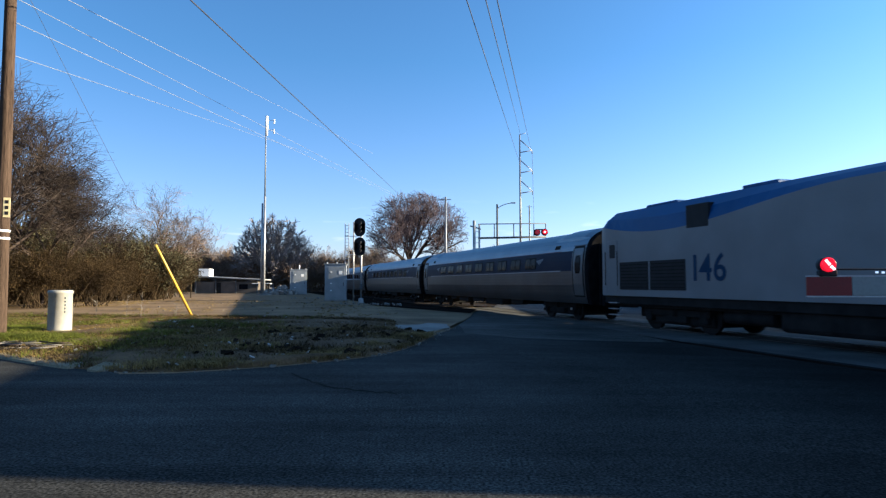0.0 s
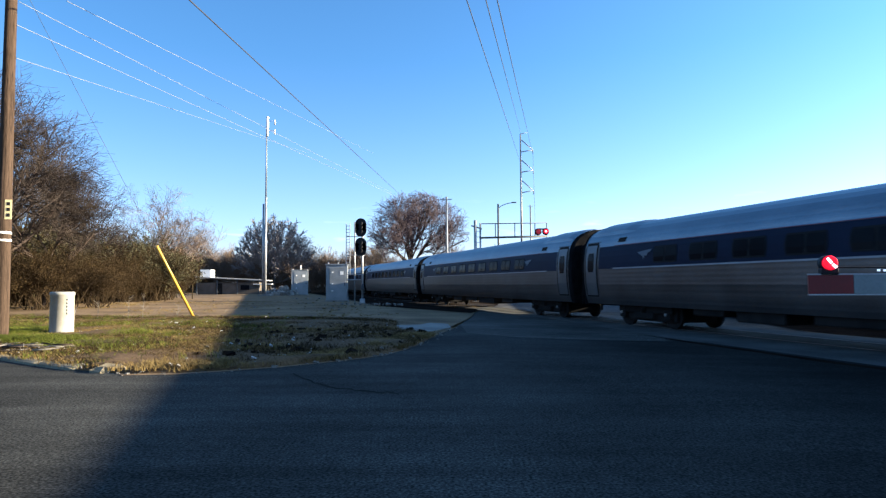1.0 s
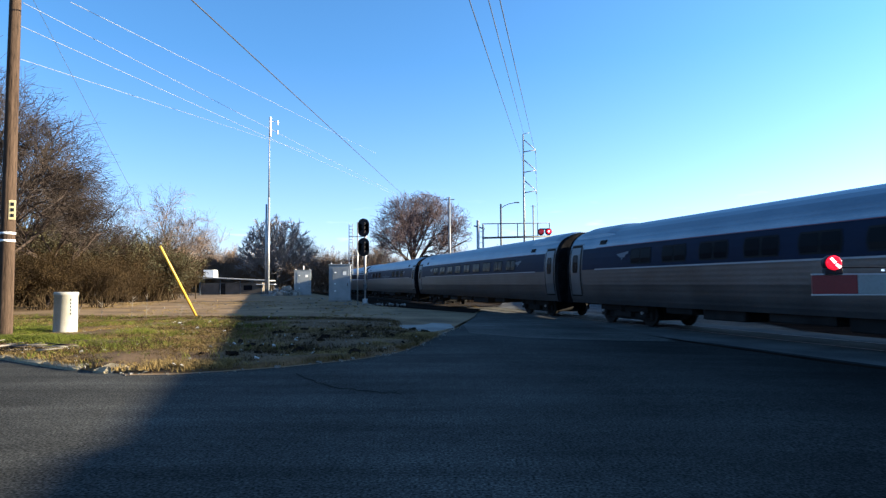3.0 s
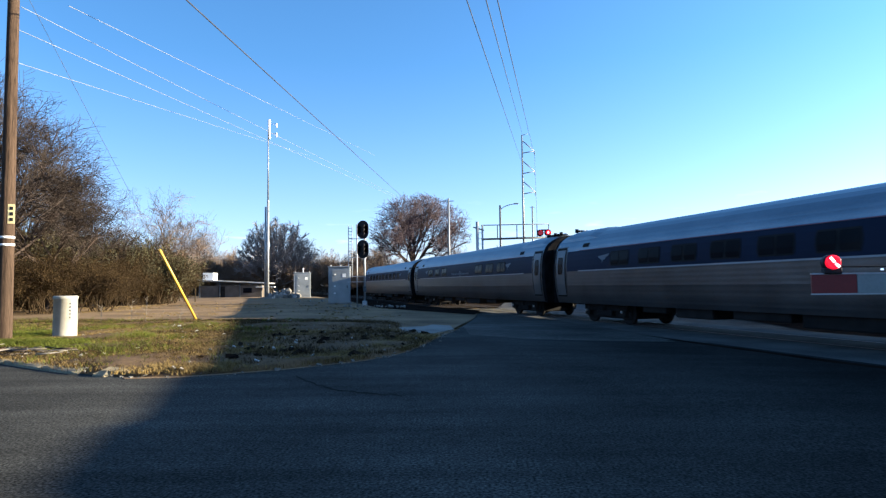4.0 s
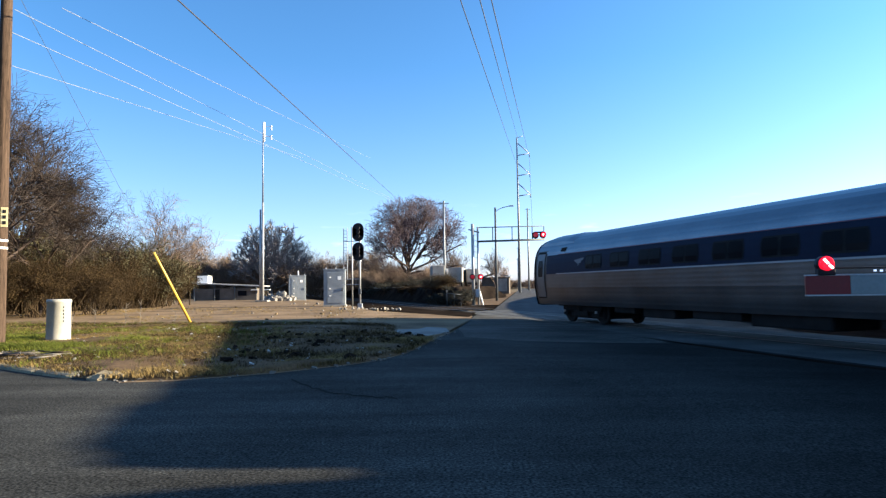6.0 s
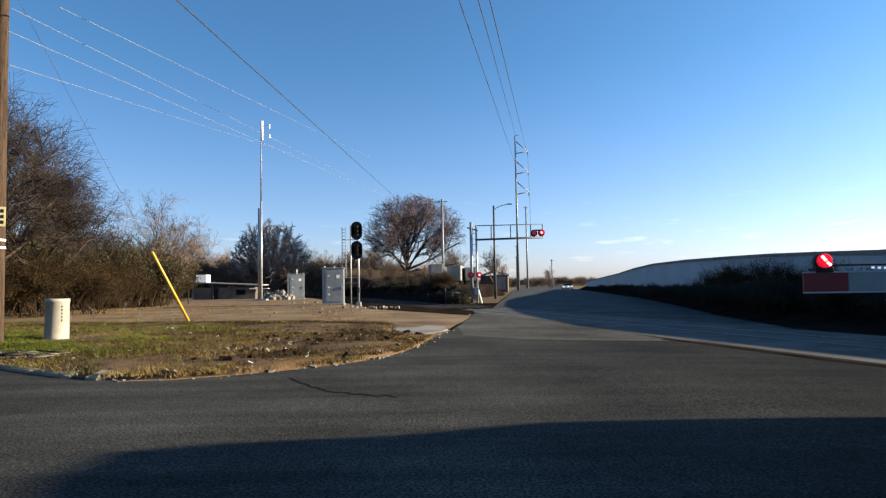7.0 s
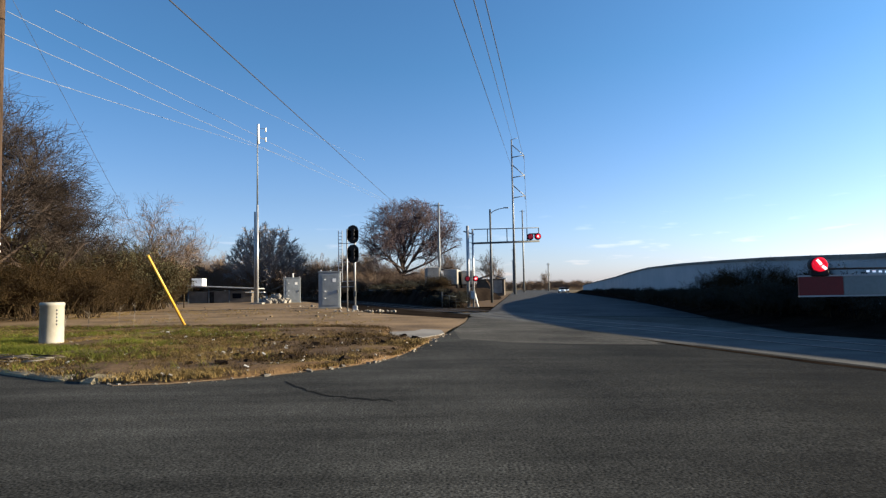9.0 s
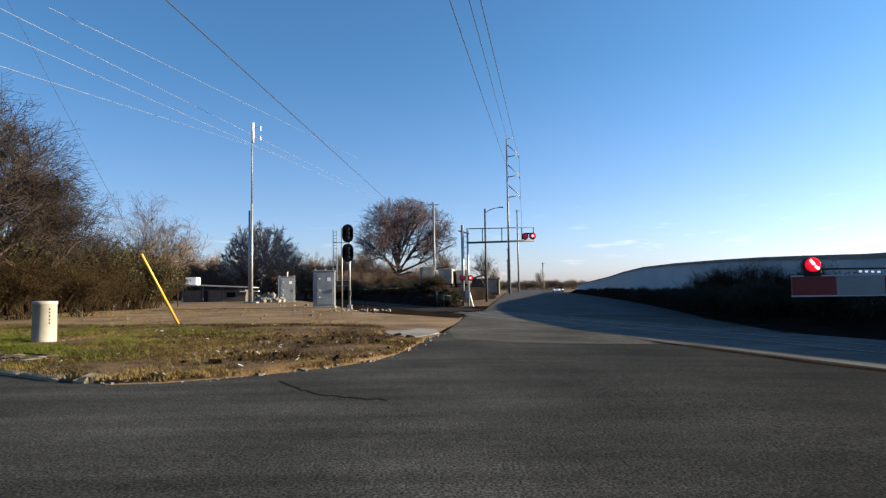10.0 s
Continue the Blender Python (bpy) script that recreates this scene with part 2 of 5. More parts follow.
M = {
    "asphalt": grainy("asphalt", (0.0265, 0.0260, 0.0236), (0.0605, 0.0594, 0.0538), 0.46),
    # lighter copy of the asphalt; brightness at a grazing view put into its colour
    "asphalt_worn": grainy("asphalt_worn", (0.043, 0.041, 0.036), (0.094, 0.089, 0.078)),
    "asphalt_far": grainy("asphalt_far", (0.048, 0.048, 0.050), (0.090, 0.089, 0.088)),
    "dirt": mat("dirt", (0.088, 0.059, 0.032), (0.265, 0.182, 0.100), 0.35, 0.95, 0.6, fine=14, fine_amount=0.4),
    "earth": mat("earth", (0.10, 0.072, 0.036), (0.20, 0.145, 0.075), 0.12, 0.95, 0.6, fine=6),
    "verge": mat("verge", (0.062, 0.038, 0.019), (0.165, 0.106, 0.054), 0.9, 0.95, 0.8, fine=18, fine_amount=0.5),
    # near-black soil; on bank and slope the colour also holds their shade
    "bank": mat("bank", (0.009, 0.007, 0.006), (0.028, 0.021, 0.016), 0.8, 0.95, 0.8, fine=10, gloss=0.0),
    "ballast": mat("ballast", (0.014, 0.011, 0.009), (0.050, 0.041, 0.034), 6, 0.95, 0.9, fine=22, fine_amount=0.6, gloss=0.02),
    "concrete": mat("concrete", (0.15, 0.138, 0.12), (0.28, 0.26, 0.23), 1.2, 0.9, 0.4, fine=40),
    "kerb_concrete": mat("kerb_concrete", (0.13, 0.108, 0.070), (0.27, 0.228, 0.150), 2.0, 0.92, 0.6, fine=30, fine_amount=0.5),
    "pale_concrete": mat("pale_concrete", (0.34, 0.36, 0.37), (0.44, 0.45, 0.45), 0.3, 0.85, 0.15, fine=8),
    # one steel in two tones: sides darkened for shade, roof lightened for sky
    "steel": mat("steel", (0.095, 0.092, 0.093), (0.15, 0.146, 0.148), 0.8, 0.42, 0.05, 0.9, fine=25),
    "skylit_steel": mat("skylit_steel", (0.19, 0.215, 0.245), (0.28, 0.305, 0.335), 0.6, 0.42, 0.05, 0.9, fine=18),
    "belt": mat("belt", (0.007, 0.011, 0.028), (0.012, 0.018, 0.040), 0.8, 0.5, 0.02, gloss=0.08),
    "stripe": mat("stripe", (0.24, 0.24, 0.25), (0.32, 0.32, 0.33), 1, 0.5, 0.0),
    "red_stripe": mat("red_stripe", (0.12, 0.02, 0.03), (0.16, 0.03, 0.04), 1, 0.5, 0.0),
    "window": mat("window", (0.004, 0.005, 0.007), (0.009, 0.010, 0.013), 0.7, 0.22, 0.0, gloss=0.04),
    "door_steel": mat("door_steel", (0.095, 0.10, 0.108), (0.15, 0.155, 0.163), 1.0, 0.42, 0.05, 0.6),
    "dark_under": mat("dark_under", (0.007, 0.007, 0.007), (0.022, 0.020, 0.019), 2.5, 0.8, 0.3, gloss=0.12),
    "end_rubber": mat("end_rubber", (0.006, 0.006, 0.007), (0.016, 0.016, 0.017), 3, 0.95, 0.2, gloss=0.0),
    "rubber": mat("rubber", (0.008, 0.008, 0.009), (0.02, 0.02, 0.02), 3, 0.8, 0.2, gloss=0.15),
    "loco_white": mat("loco_white", (0.145, 0.147, 0.152), (0.19, 0.19, 0.195), 0.7, 0.4, 0.03, gloss=0.3),
    "loco_blue": mat("loco_blue", (0.010, 0.045, 0.14), (0.018, 0.065, 0.18), 0.7, 0.4, 0.03, gloss=0.25),
    "lettering": mat("lettering", (0.012, 0.03, 0.07), (0.02, 0.045, 0.09), 2, 0.6, 0, gloss=0.1),
    "logo": mat("logo", (0.085, 0.105, 0.135), (0.13, 0.15, 0.18), 2, 0.5, 0),
    "rail": mat("rail", (0.10, 0.065, 0.05), (0.22, 0.17, 0.14), 4, 0.45, 0.2, 0.8),
    "galv": mat("galv", (0.28, 0.285, 0.29), (0.40, 0.405, 0.41), 2, 0.45, 0.08, 0.5),
    "grey_pole": mat("grey_pole", (0.13, 0.14, 0.15), (0.22, 0.23, 0.24), 2, 0.55, 0.1, 0.4),
    "dark_pole": mat("dark_pole", (0.035, 0.04, 0.045), (0.07, 0.075, 0.08), 2, 0.6, 0.1),
    "cabinet": mat("cabinet", (0.19, 0.205, 0.215), (0.26, 0.275, 0.285), 1.5, 0.45, 0.05, 0.35),
    "white_paint": mat("white_paint", (0.66, 0.65, 0.62), (0.80, 0.79, 0.76), 1.5, 0.6, 0.1),
    "bollard": mat("bollard", (0.23, 0.215, 0.175), (0.34, 0.32, 0.27), 2.5, 0.65, 0.15),
    "black": mat("black", (0.008, 0.008, 0.009), (0.018, 0.018, 0.02), 3, 0.6, 0.05, gloss=0.2),
    "yellow": mat("yellow", (0.48, 0.27, 0.02), (0.62, 0.37, 0.035), 3, 0.5, 0.05),
    "wood_pole": mat("wood_pole", (0.012, 0.008, 0.006), (0.085, 0.057, 0.038), 4, 0.92, 1.0, fine=22, fine_amount=0.55, stretch=(5, 5, 0.18)),
    "tag_yellow": mat("tag_yellow", (0.48, 0.40, 0.20), (0.60, 0.52, 0.29), 3, 0.6, 0),
    "wire": mat("wire", (0.02, 0.02, 0.022), (0.04, 0.04, 0.045), 2, 0.5, 0),
    "bright_wire": mat("bright_wire", (0.20, 0.205, 0.215), (0.27, 0.275, 0.29), 2, 0.4, 0, 0.3),
    "gate_red": mat("gate_red", (0.10, 0.002, 0.004), (0.15, 0.003, 0.005), 3, 0.4, 0.03),
    "gate_white": mat("gate_white", (0.15, 0.17, 0.165), (0.21, 0.23, 0.225), 3, 0.4, 0.03),
    "red_lamp": glow("red_lamp", (0.85, 0.004, 0.02), 0.22),
    "red_hot": glow("red_hot", (1.0, 0.40, 0.34), 0.9),
    "red_dim": glow("red_dim", (0.34, 0.004, 0.012), 0.09),
    "white_led": glow("white_led", (0.9, 0.95, 1.0), 0.15),
    "headlight": glow("headlight", (1.0, 0.95, 0.85), 0.6),
    "bark": mat("bark", (0.030, 0.022, 0.017), (0.075, 0.056, 0.044), 3, 0.95, 0.5, fine=25, stretch=(2, 2, 0.4)),
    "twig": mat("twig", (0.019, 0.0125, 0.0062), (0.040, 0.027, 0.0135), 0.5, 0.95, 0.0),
    "pink_twig": mat("pink_twig", (0.050, 0.037, 0.040), (0.096, 0.074, 0.079), 0.4, 0.95, 0.0),
    "grey_twig": mat("grey_twig", (0.019, 0.014, 0.011), (0.044, 0.034, 0.027), 0.4, 0.95, 0.0),
    # lightened twig colour that stands in for the veil of distance
    "hazed_twig": mat("hazed_twig", (0.100, 0.071, 0.050), (0.190, 0.138, 0.100), 0.3, 0.95, 0.0),
    "pale_twig": mat("pale_twig", (0.125, 0.113, 0.108), (0.215, 0.195, 0.187), 0.4, 0.95, 0.0),
    "dry_leaf": mat("dry_leaf", (0.020, 0.0125, 0.0045), (0.056, 0.036, 0.0125), 0.5, 0.9, 0.0, fine=3),
    "olive_leaf": mat("olive_leaf", (0.026, 0.026, 0.008), (0.075, 0.066, 0.022), 0.5, 0.85, 0.0, fine=3),
    "dark_leaf": mat("dark_leaf", (0.011, 0.013, 0.008), (0.030, 0.030, 0.018), 0.6, 0.85, 0.0, fine=3),
    "straw": mat("straw", (0.095, 0.066, 0.024), (0.235, 0.165, 0.060), 0.8, 0.9, 0.0, fine=5),
    "green_grass": mat("green_grass", (0.060, 0.072, 0.008), (0.135, 0.145, 0.018), 0.8, 0.9, 0.0, fine=5),
    # white walls toned grey-brown; the shade on the trailers is in this colour
    "grimy": mat("grimy", (0.16, 0.145, 0.125), (0.30, 0.28, 0.25), 0.9, 0.8, 0.1),
    "roof_grey": mat("roof_grey", (0.20, 0.20, 0.20), (0.34, 0.33, 0.32), 0.8, 0.8, 0.1),
    "house_wall": mat("house_wall", (0.07, 0.06, 0.05), (0.13, 0.11, 0.09), 0.8, 0.9, 0.2),
    "stone": mat("stone", (0.11, 0.098, 0.083), (0.27, 0.25, 0.22), 1.5, 0.9, 0.5, per_piece=0.3),
    "litter": mat("litter", (0.32, 0.31, 0.29), (0.50, 0.48, 0.46), 2, 0.7, 0.1),
    "dead_wood": mat("dead_wood", (0.07, 0.058, 0.046), (0.24, 0.215, 0.185), 3, 0.9, 0.4, stretch=(0.4, 3, 3)),
    "crack": mat("crack", (0.007, 0.007, 0.006), (0.014, 0.013, 0.012), 3, 0.95, 0.2, gloss=0.05),
    "panel": mat("panel", (0.050, 0.049, 0.045), (0.115, 0.111, 0.102), 0.8, 0.92, 0.4, fine=25, gloss=0.15),
    "patch": mat("patch", (0.17, 0.155, 0.135), (0.28, 0.26, 0.23), 1.0, 0.92, 0.4, fine=30),
}


# ---- mesh helpers ----
def part(name, bm, material, parent=None, label="", smooth=False):
    mesh = bm if isinstance(bm, bpy.types.Mesh) else bpy.data.meshes.new(name)
    if mesh is not bm:
        bm.normal_update()
        bm.to_mesh(mesh)
        bm.free()
    if not mesh.materials:
        for m in material if isinstance(material, (list, tuple)) else [material]:
            mesh.materials.append(M[m])
    if smooth:
        mesh.polygons.foreach_set("use_smooth", [True] * len(mesh.polygons))
    ob = new(name, mesh)
    if parent:
        ob.parent = parent
    return tagged(ob, label)


def thing(name, m, label, category, group="", kind=""):
    ob = new(name)
    ob.empty_display_size = 0.2
    ob.matrix_basis = m
    return tagged(ob, label, category, group, kind)


def box(bm, c, s, bevel=0.0, rot=None, mi=0):
    m = Matrix.Translation(c) @ (rot or Matrix()) @ Matrix.Diagonal((*s, 1))
    geo = bmesh.ops.create_cube(bm, size=1, matrix=m)
    faces = {f for v in geo["verts"] for f in v.link_faces}
    if bevel:
        edges = list({e for v in geo["verts"] for e in v.link_edges})
        faces = set(bmesh.ops.bevel(bm, geom=edges, offset=bevel, segments=2, affect="EDGES", profile=0.5)["faces"]) | {f for f in faces if f.is_valid}
    for f in faces:
        f.material_index = mi
    return bm


def tube(bm, a, b, ra, rb=None, n=10, mi=0, caps=True):
    a, b = Vector(a), Vector(b)
    rb = ra if rb is None else rb
    d = b - a
    m = Matrix.Translation((a + b) / 2) @ d.to_track_quat("Z", "Y").to_matrix().to_4x4()
    geo = bmesh.ops.create_cone(bm, cap_ends=caps, segments=n, radius1=ra, radius2=rb, depth=d.length, matrix=m)
    for f in {f for v in geo["verts"] for f in v.link_faces}:
        f.material_index = mi
        f.smooth = n > 6 and len(f.verts) == 4
    return bm


def one_box(name, c, s, material, parent, bevel=0.0, label=""):
    return part(name, box(bmesh.new(), c, s, bevel), material, parent, label)


def one_tube(name, a, b, ra, material, parent, rb=None, n=10, label=""):
    return part(name, tube(bmesh.new(), a, b, ra, rb, n), material, parent, label)


# ---- plan: the railway line, seen from a road corner beside it ----
LINE = radians(-17.1)
U = Vector((math.sin(LINE), math.cos(LINE), 0))      # along the rails, away
V = Vector((math.cos(LINE), -math.sin(LINE), 0))     # across the rails
TRACK, RAIL_Z = 14.3, -0.14


def rail_xy(s, lat, z=0.0):
    p = U * s + V * lat
    return Vector((p.x, p.y, z))


def ground_z(x, y):
    k = min(1.0, max(0.0, (x * V.x + y * V.y - 4.0) / 8.5))
    return -0.15 * k * k * (3 - 2 * k)


def sheet(name, outline, material, dz, label, step=0.0, thick=0.0, bumps=0.0):
    """A flat piece of ground that follows the fall towards the rails."""
    bm = bmesh.new()
    bm.faces.new([bm.verts.new((x, y, 0)) for x, y in outline])
    cuts = [(V, V * k) for k in (4, 6, 8, 10, 12, 12.5)]
    if step:
        xs, ys = [p[0] for p in outline], [p[1] for p in outline]
        cuts += [(Vector((1, 0, 0)), Vector((min(xs) + i * step, 0, 0))) for i in range(1, int((max(xs) - min(xs)) / step) + 1)]
        cuts += [(Vector((0, 1, 0)), Vector((0, min(ys) + i * step, 0))) for i in range(1, int((max(ys) - min(ys)) / step) + 1)]
    for no, co in cuts:
        bmesh.ops.bisect_plane(bm, geom=bm.verts[:] + bm.edges[:] + bm.faces[:], plane_co=co, plane_no=no)
    edge = {v for e in bm.edges if e.is_boundary for v in e.verts}
    for v in bm.verts:
        v.co.z = ground_z(v.co.x, v.co.y) + dz
        if bumps and v not in edge:
            v.co.z += bumps * (0.6 + noise.noise(v.co * 0.55) + 0.5 * noise.noise(v.co * 1.7))
    if thick:
        rim = [e for e in bm.edges if e.is_boundary]
        for g in bmesh.ops.extrude_edge_only(bm, edges=rim)["geom"]:
            if isinstance(g, bmesh.types.BMVert):
                g.co.z -= thick
    bmesh.ops.recalc_face_normals(bm, faces=bm.faces[:])
    if sum(f.normal.z for f in bm.faces) < 0:
        bmesh.ops.reverse_faces(bm, faces=bm.faces[:])
    for f in bm.faces:
        f.smooth = bool(bumps)
    return tagged(part(name, bm, material), label, name.replace("_", " "), kind="structure")


# ---- ground, roads, verge ----
FAR = 2500
sheet("ground", [(-FAR, -FAR), (FAR, -FAR), (FAR, FAR), (-FAR, FAR)], "earth", -0.06, "bare brown winter earth reaching to the horizon")
KERB = [(-40, 27.2), (-22, 19.4), (-14.0, 14.9), (-11, 13.35), (-8.76, 12.35), (-7.4, 11.4), (-6.35, 10.73), (-5.21, 10.19), (-4.4, 10.25), (-3.69, 10.59),
        (-2.9, 11.05), (-2.36, 11.53), (-1.7, 12.15), (-1.24, 12.84), (-0.9, 13.8), (-0.63, 15.07), (-0.3, 17.5), (0.27, 20.58), (0.7, 24.4), (1.17, 28.8), (1.5, 33.2)]
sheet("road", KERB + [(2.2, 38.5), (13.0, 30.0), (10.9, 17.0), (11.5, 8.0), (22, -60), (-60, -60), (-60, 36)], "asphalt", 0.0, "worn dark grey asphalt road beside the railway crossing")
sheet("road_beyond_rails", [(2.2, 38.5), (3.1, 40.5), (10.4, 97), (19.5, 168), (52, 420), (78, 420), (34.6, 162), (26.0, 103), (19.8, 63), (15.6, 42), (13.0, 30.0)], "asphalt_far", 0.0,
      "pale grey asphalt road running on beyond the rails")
sheet("gravel_lot", [(-90, 60), (-40, 46), (-26, 30.5), (-14, 26.6), (-10, 26.2), (-5, 25.5), (-2.6, 23.5), (-2.2, 19.8), (-1.3, 17.8), (-0.4, 17.6), (0.1, 20.2), (0.45, 23), (0.75, 25), (1.2, 29), (1.5, 33.2), (-2.5, 38), (-8, 58), (-17, 88), (-26, 112), (-70, 125), (-110, 120)],
      "dirt", 0.03, "bare tan dirt and gravel lot", step=6.0)
sheet("verge", KERB[1:17] + [(-0.9, 18.3), (-1.7, 20.0), (-1.8, 22.6), (-2.4, 24.2), (-5, 25.9), (-10, 26.7), (-14, 27.2), (-26, 31.5), (-34, 36)], "verge", 0.02, "dry grass verge inside the road corner", step=0.7, thick=0.15, bumps=0.09)
sheet("concrete_patch", [(-1.35, 18.9), (-0.55, 18.3), (-0.15, 19.3), (0.15, 20.3), (0.05, 22.2), (-0.6, 22.7), (-0.9, 21.6), (-1.7, 21.2)], "patch", 0.037, "pale broken concrete apron at the corner", thick=0.04)
sheet("ballast_bed", [tuple(rail_xy(41, 11.9).xy), tuple(rail_xy(41, 16.7).xy), tuple(rail_xy(420, 16.7).xy), tuple(rail_xy(420, 11.9).xy)], "ballast", 0.0, "dark crushed stone ballast under the rails", step=0)
sheet("ballast_bed_near", [tuple(rail_xy(-200, 11.9).xy), tuple(rail_xy(-200, 16.7).xy), tuple(rail_xy(4, 16.7).xy), tuple(rail_xy(4, 11.9).xy)], "ballast", 0.01, "dark crushed stone ballast under the rails")
sheet("crossing_panel", [tuple(rail_xy(s, lat).xy) for s, lat in ((7, 11.1), (15, 11.3), (24, 12.4), (38, 12.4), (39, 16.5), (8, 16.5))], "panel", 0.004, "pale worn concrete panels of the rail crossing")
# overlay that paints in the brighter look of asphalt seen at a low angle
sheet("worn_lane", [(0.5, 22.5), (1.15, 28.4), (1.55, 33.0), (2.2, 38.2), (12.6, 29.6), (10.8, 17.0), (8.0, 15.6), (6.2, 16.6), (4.2, 16.6), (2.0, 17.0), (0.6, 18.4)], "asphalt_worn", 0.003, "paler asphalt before the crossing, grazing-view brightness put into its colour", step=3)
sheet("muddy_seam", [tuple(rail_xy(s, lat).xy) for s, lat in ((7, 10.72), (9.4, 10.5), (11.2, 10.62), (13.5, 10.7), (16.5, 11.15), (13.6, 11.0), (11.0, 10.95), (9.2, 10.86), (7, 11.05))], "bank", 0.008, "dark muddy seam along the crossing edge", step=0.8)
# near-black sheet whose colour partly stands in for shade beside the rails
sheet("cinder_strip", [(1.3, 32), (1.9, 37.5), tuple(rail_xy(41, 11.9).xy), tuple(rail_xy(160, 11.9).xy), tuple(rail_xy(160, 8.0).xy), (-9, 58), (-4.6, 41)], "bank", 0.045, "dark ground strip along the rails, partly shade put into its colour", step=3)

for off in (-0.7175, 0.7175):
    bm = bmesh.new()
    rot = Matrix.Rotation(math.pi / 2 - LINE, 4, "Z")
    box(bm, rail_xy(110, TRACK + off, RAIL_Z - 0.02), (640, 0.07, 0.045), 0.01, rot)
    box(bm, rail_xy(110, TRACK + off, RAIL_Z - 0.09), (640, 0.02, 0.12), 0, rot)
    box(bm, rail_xy(110, TRACK + off, RAIL_Z - 0.16), (640, 0.14, 0.02), 0, rot)
    tagged(part("rail", bm, "rail"), "rusty steel running rail of the railway line", "rail", "rails", "structure")


# ---- train ----
def skin(stations, profile_at, material_of, mats, name, parent, label=""):
    """A body skin: stations along x, a list of (y, z) at each; faces take the material that material_of gives."""
    bm = bmesh.new()
    rows = [[bm.verts.new((x, y, z)) for y, z in profile_at(x)] for x in stations]
    for i in range(len(rows) - 1):
        for j in range(len(rows[0]) - 1):
            f = bm.faces.new((rows[i][j], rows[i][j + 1], rows[i + 1][j + 1], rows[i + 1][j]))
            f.material_index = material_of(i, j)
            f.smooth = False
    for r in (rows[0], rows[-1]):
        bm.faces.new(r)
    bmesh.ops.recalc_face_normals(bm, faces=bm.faces[:])
    return part(name, bm, mats, parent, label)


def smooth_profile(points, fine):
    out = []
    for (y0, z0), (y1, z1) in zip(points, points[1:]):
        n = max(1, round(math.hypot(y1 - y0, z1 - z0) / fine))
        out += [(y0 + (y1 - y0) * k / n, z0 + (z1 - z0) * k / n) for k in range(n)]
    return out + [points[-1]]


def ribbed(points, pitch, depth):
    pts = smooth_profile(points, pitch)
    return [(y - math.copysign(depth, y) * (k % 2), z) for k, (y, z) in enumerate(pts)]


def half_width(z):
    """Half the width of a coach at a height over the rails."""
    table = [(0.75, 1.42), (1.0, 1.50), (1.5, 1.575), (2.0, 1.60), (2.45, 1.585), (2.85, 1.53), (3.1, 1.46), (3.3, 1.36), (3.5, 1.18), (3.65, 0.94), (3.76, 0.66), (3.84, 0.34), (3.87, 0.0)]
    for (z0, w0), (z1, w1) in zip(table, table[1:]):
        if z <= z1:
            return w0 + (w1 - w0) * max(0, z - z0) / (z1 - z0)
    return 0.0


def side_panel(bm, side, x0, x1, z0, z1, proud, mi=0, n=3, corner=0.0):
    """A thin curved panel laid on the coach side."""
    zs = [z0 + (z1 - z0) * k / n for k in range(n + 1)]
    outer, inner = [], []
    for z in zs:
        cut = corner if z in (zs[0], zs[-1]) else 0.0
        w = half_width(z)
        outer.append([bm.verts.new((x, side * (w + proud), z)) for x in (x0 + cut, x1 - cut)])
        inner.append([bm.verts.new((x, side * (w - 0.03), z)) for x in (x0 + cut, x1 - cut)])
    for k in range(n):
        for quad in ((outer[k][0], outer[k][1], outer[k + 1][1], outer[k + 1][0]), (outer[k][0], outer[k + 1][0], inner[k + 1][0], inner[k][0]),
                     (outer[k][1], inner[k][1], inner[k + 1][1], outer[k + 1][1])):
            bm.faces.new(quad).material_index = mi
    bm.faces.new((outer[0][0], inner[0][0], inner[0][1], outer[0][1])).material_index = mi
    bm.faces.new((outer[n][0], outer[n][1], inner[n][1], inner[n][0])).material_index = mi
    bmesh.ops.recalc_face_normals(bm, faces=bm.faces[:])
    return bm


def wheel_set(parent, x, radius=0.46):
    for y in (-0.78, 0.78):
        bm = bmesh.new()
        tube(bm, (x, y - 0.065, radius), (x, y + 0.065, radius), radius, n=28)
        tube(bm, (x, y - 0.09, radius), (x, y + 0.09, radius), 0.16, n=14)
        part("wheel", bm, "dark_under", parent)
    one_tube("axle", (x, -0.75, radius), (x, 0.75, radius), 0.08, "dark_under", parent)


def truck(parent, x, base=2.6, radius=0.46, light=True):
    t = part("truck_frame", bmesh.new(), "dark_under", parent)
    bm = bmesh.new()
    for y in (-1.02, 1.02):
        box(bm, (x, y, 0.62), (base + 0.5, 0.16, 0.26), 0.04)
        box(bm, (x, y, 0.40), (base * 0.42, 0.18, 0.24), 0.04)
        for dx in (-base / 2, base / 2):
            box(bm, (x + dx, y, 0.48), (0.34, 0.22, 0.36), 0.04)
        tube(bm, (x, y, 0.5), (x, y, 0.95), 0.17, n=12)
    box(bm, (x, 0, 0.66), (0.6, 2.1, 0.22), 0.03)
    # solid filler, keeps light from showing between the wheels
    box(bm, (x, 0, 0.52), (base + 0.6, 1.9, 0.62), 0.05)
    bm.to_mesh(t.data), bm.free()
    for dx in (-base / 2, base / 2):
        wheel_set(t, x + dx, radius)
    if light:
        for dx in (-base / 2, base / 2):
            one_tube("journal_cap", (x + dx, -1.18, 0.48), (x + dx, -1.13, 0.48), 0.05, "galv", t)


COACH = 25.1


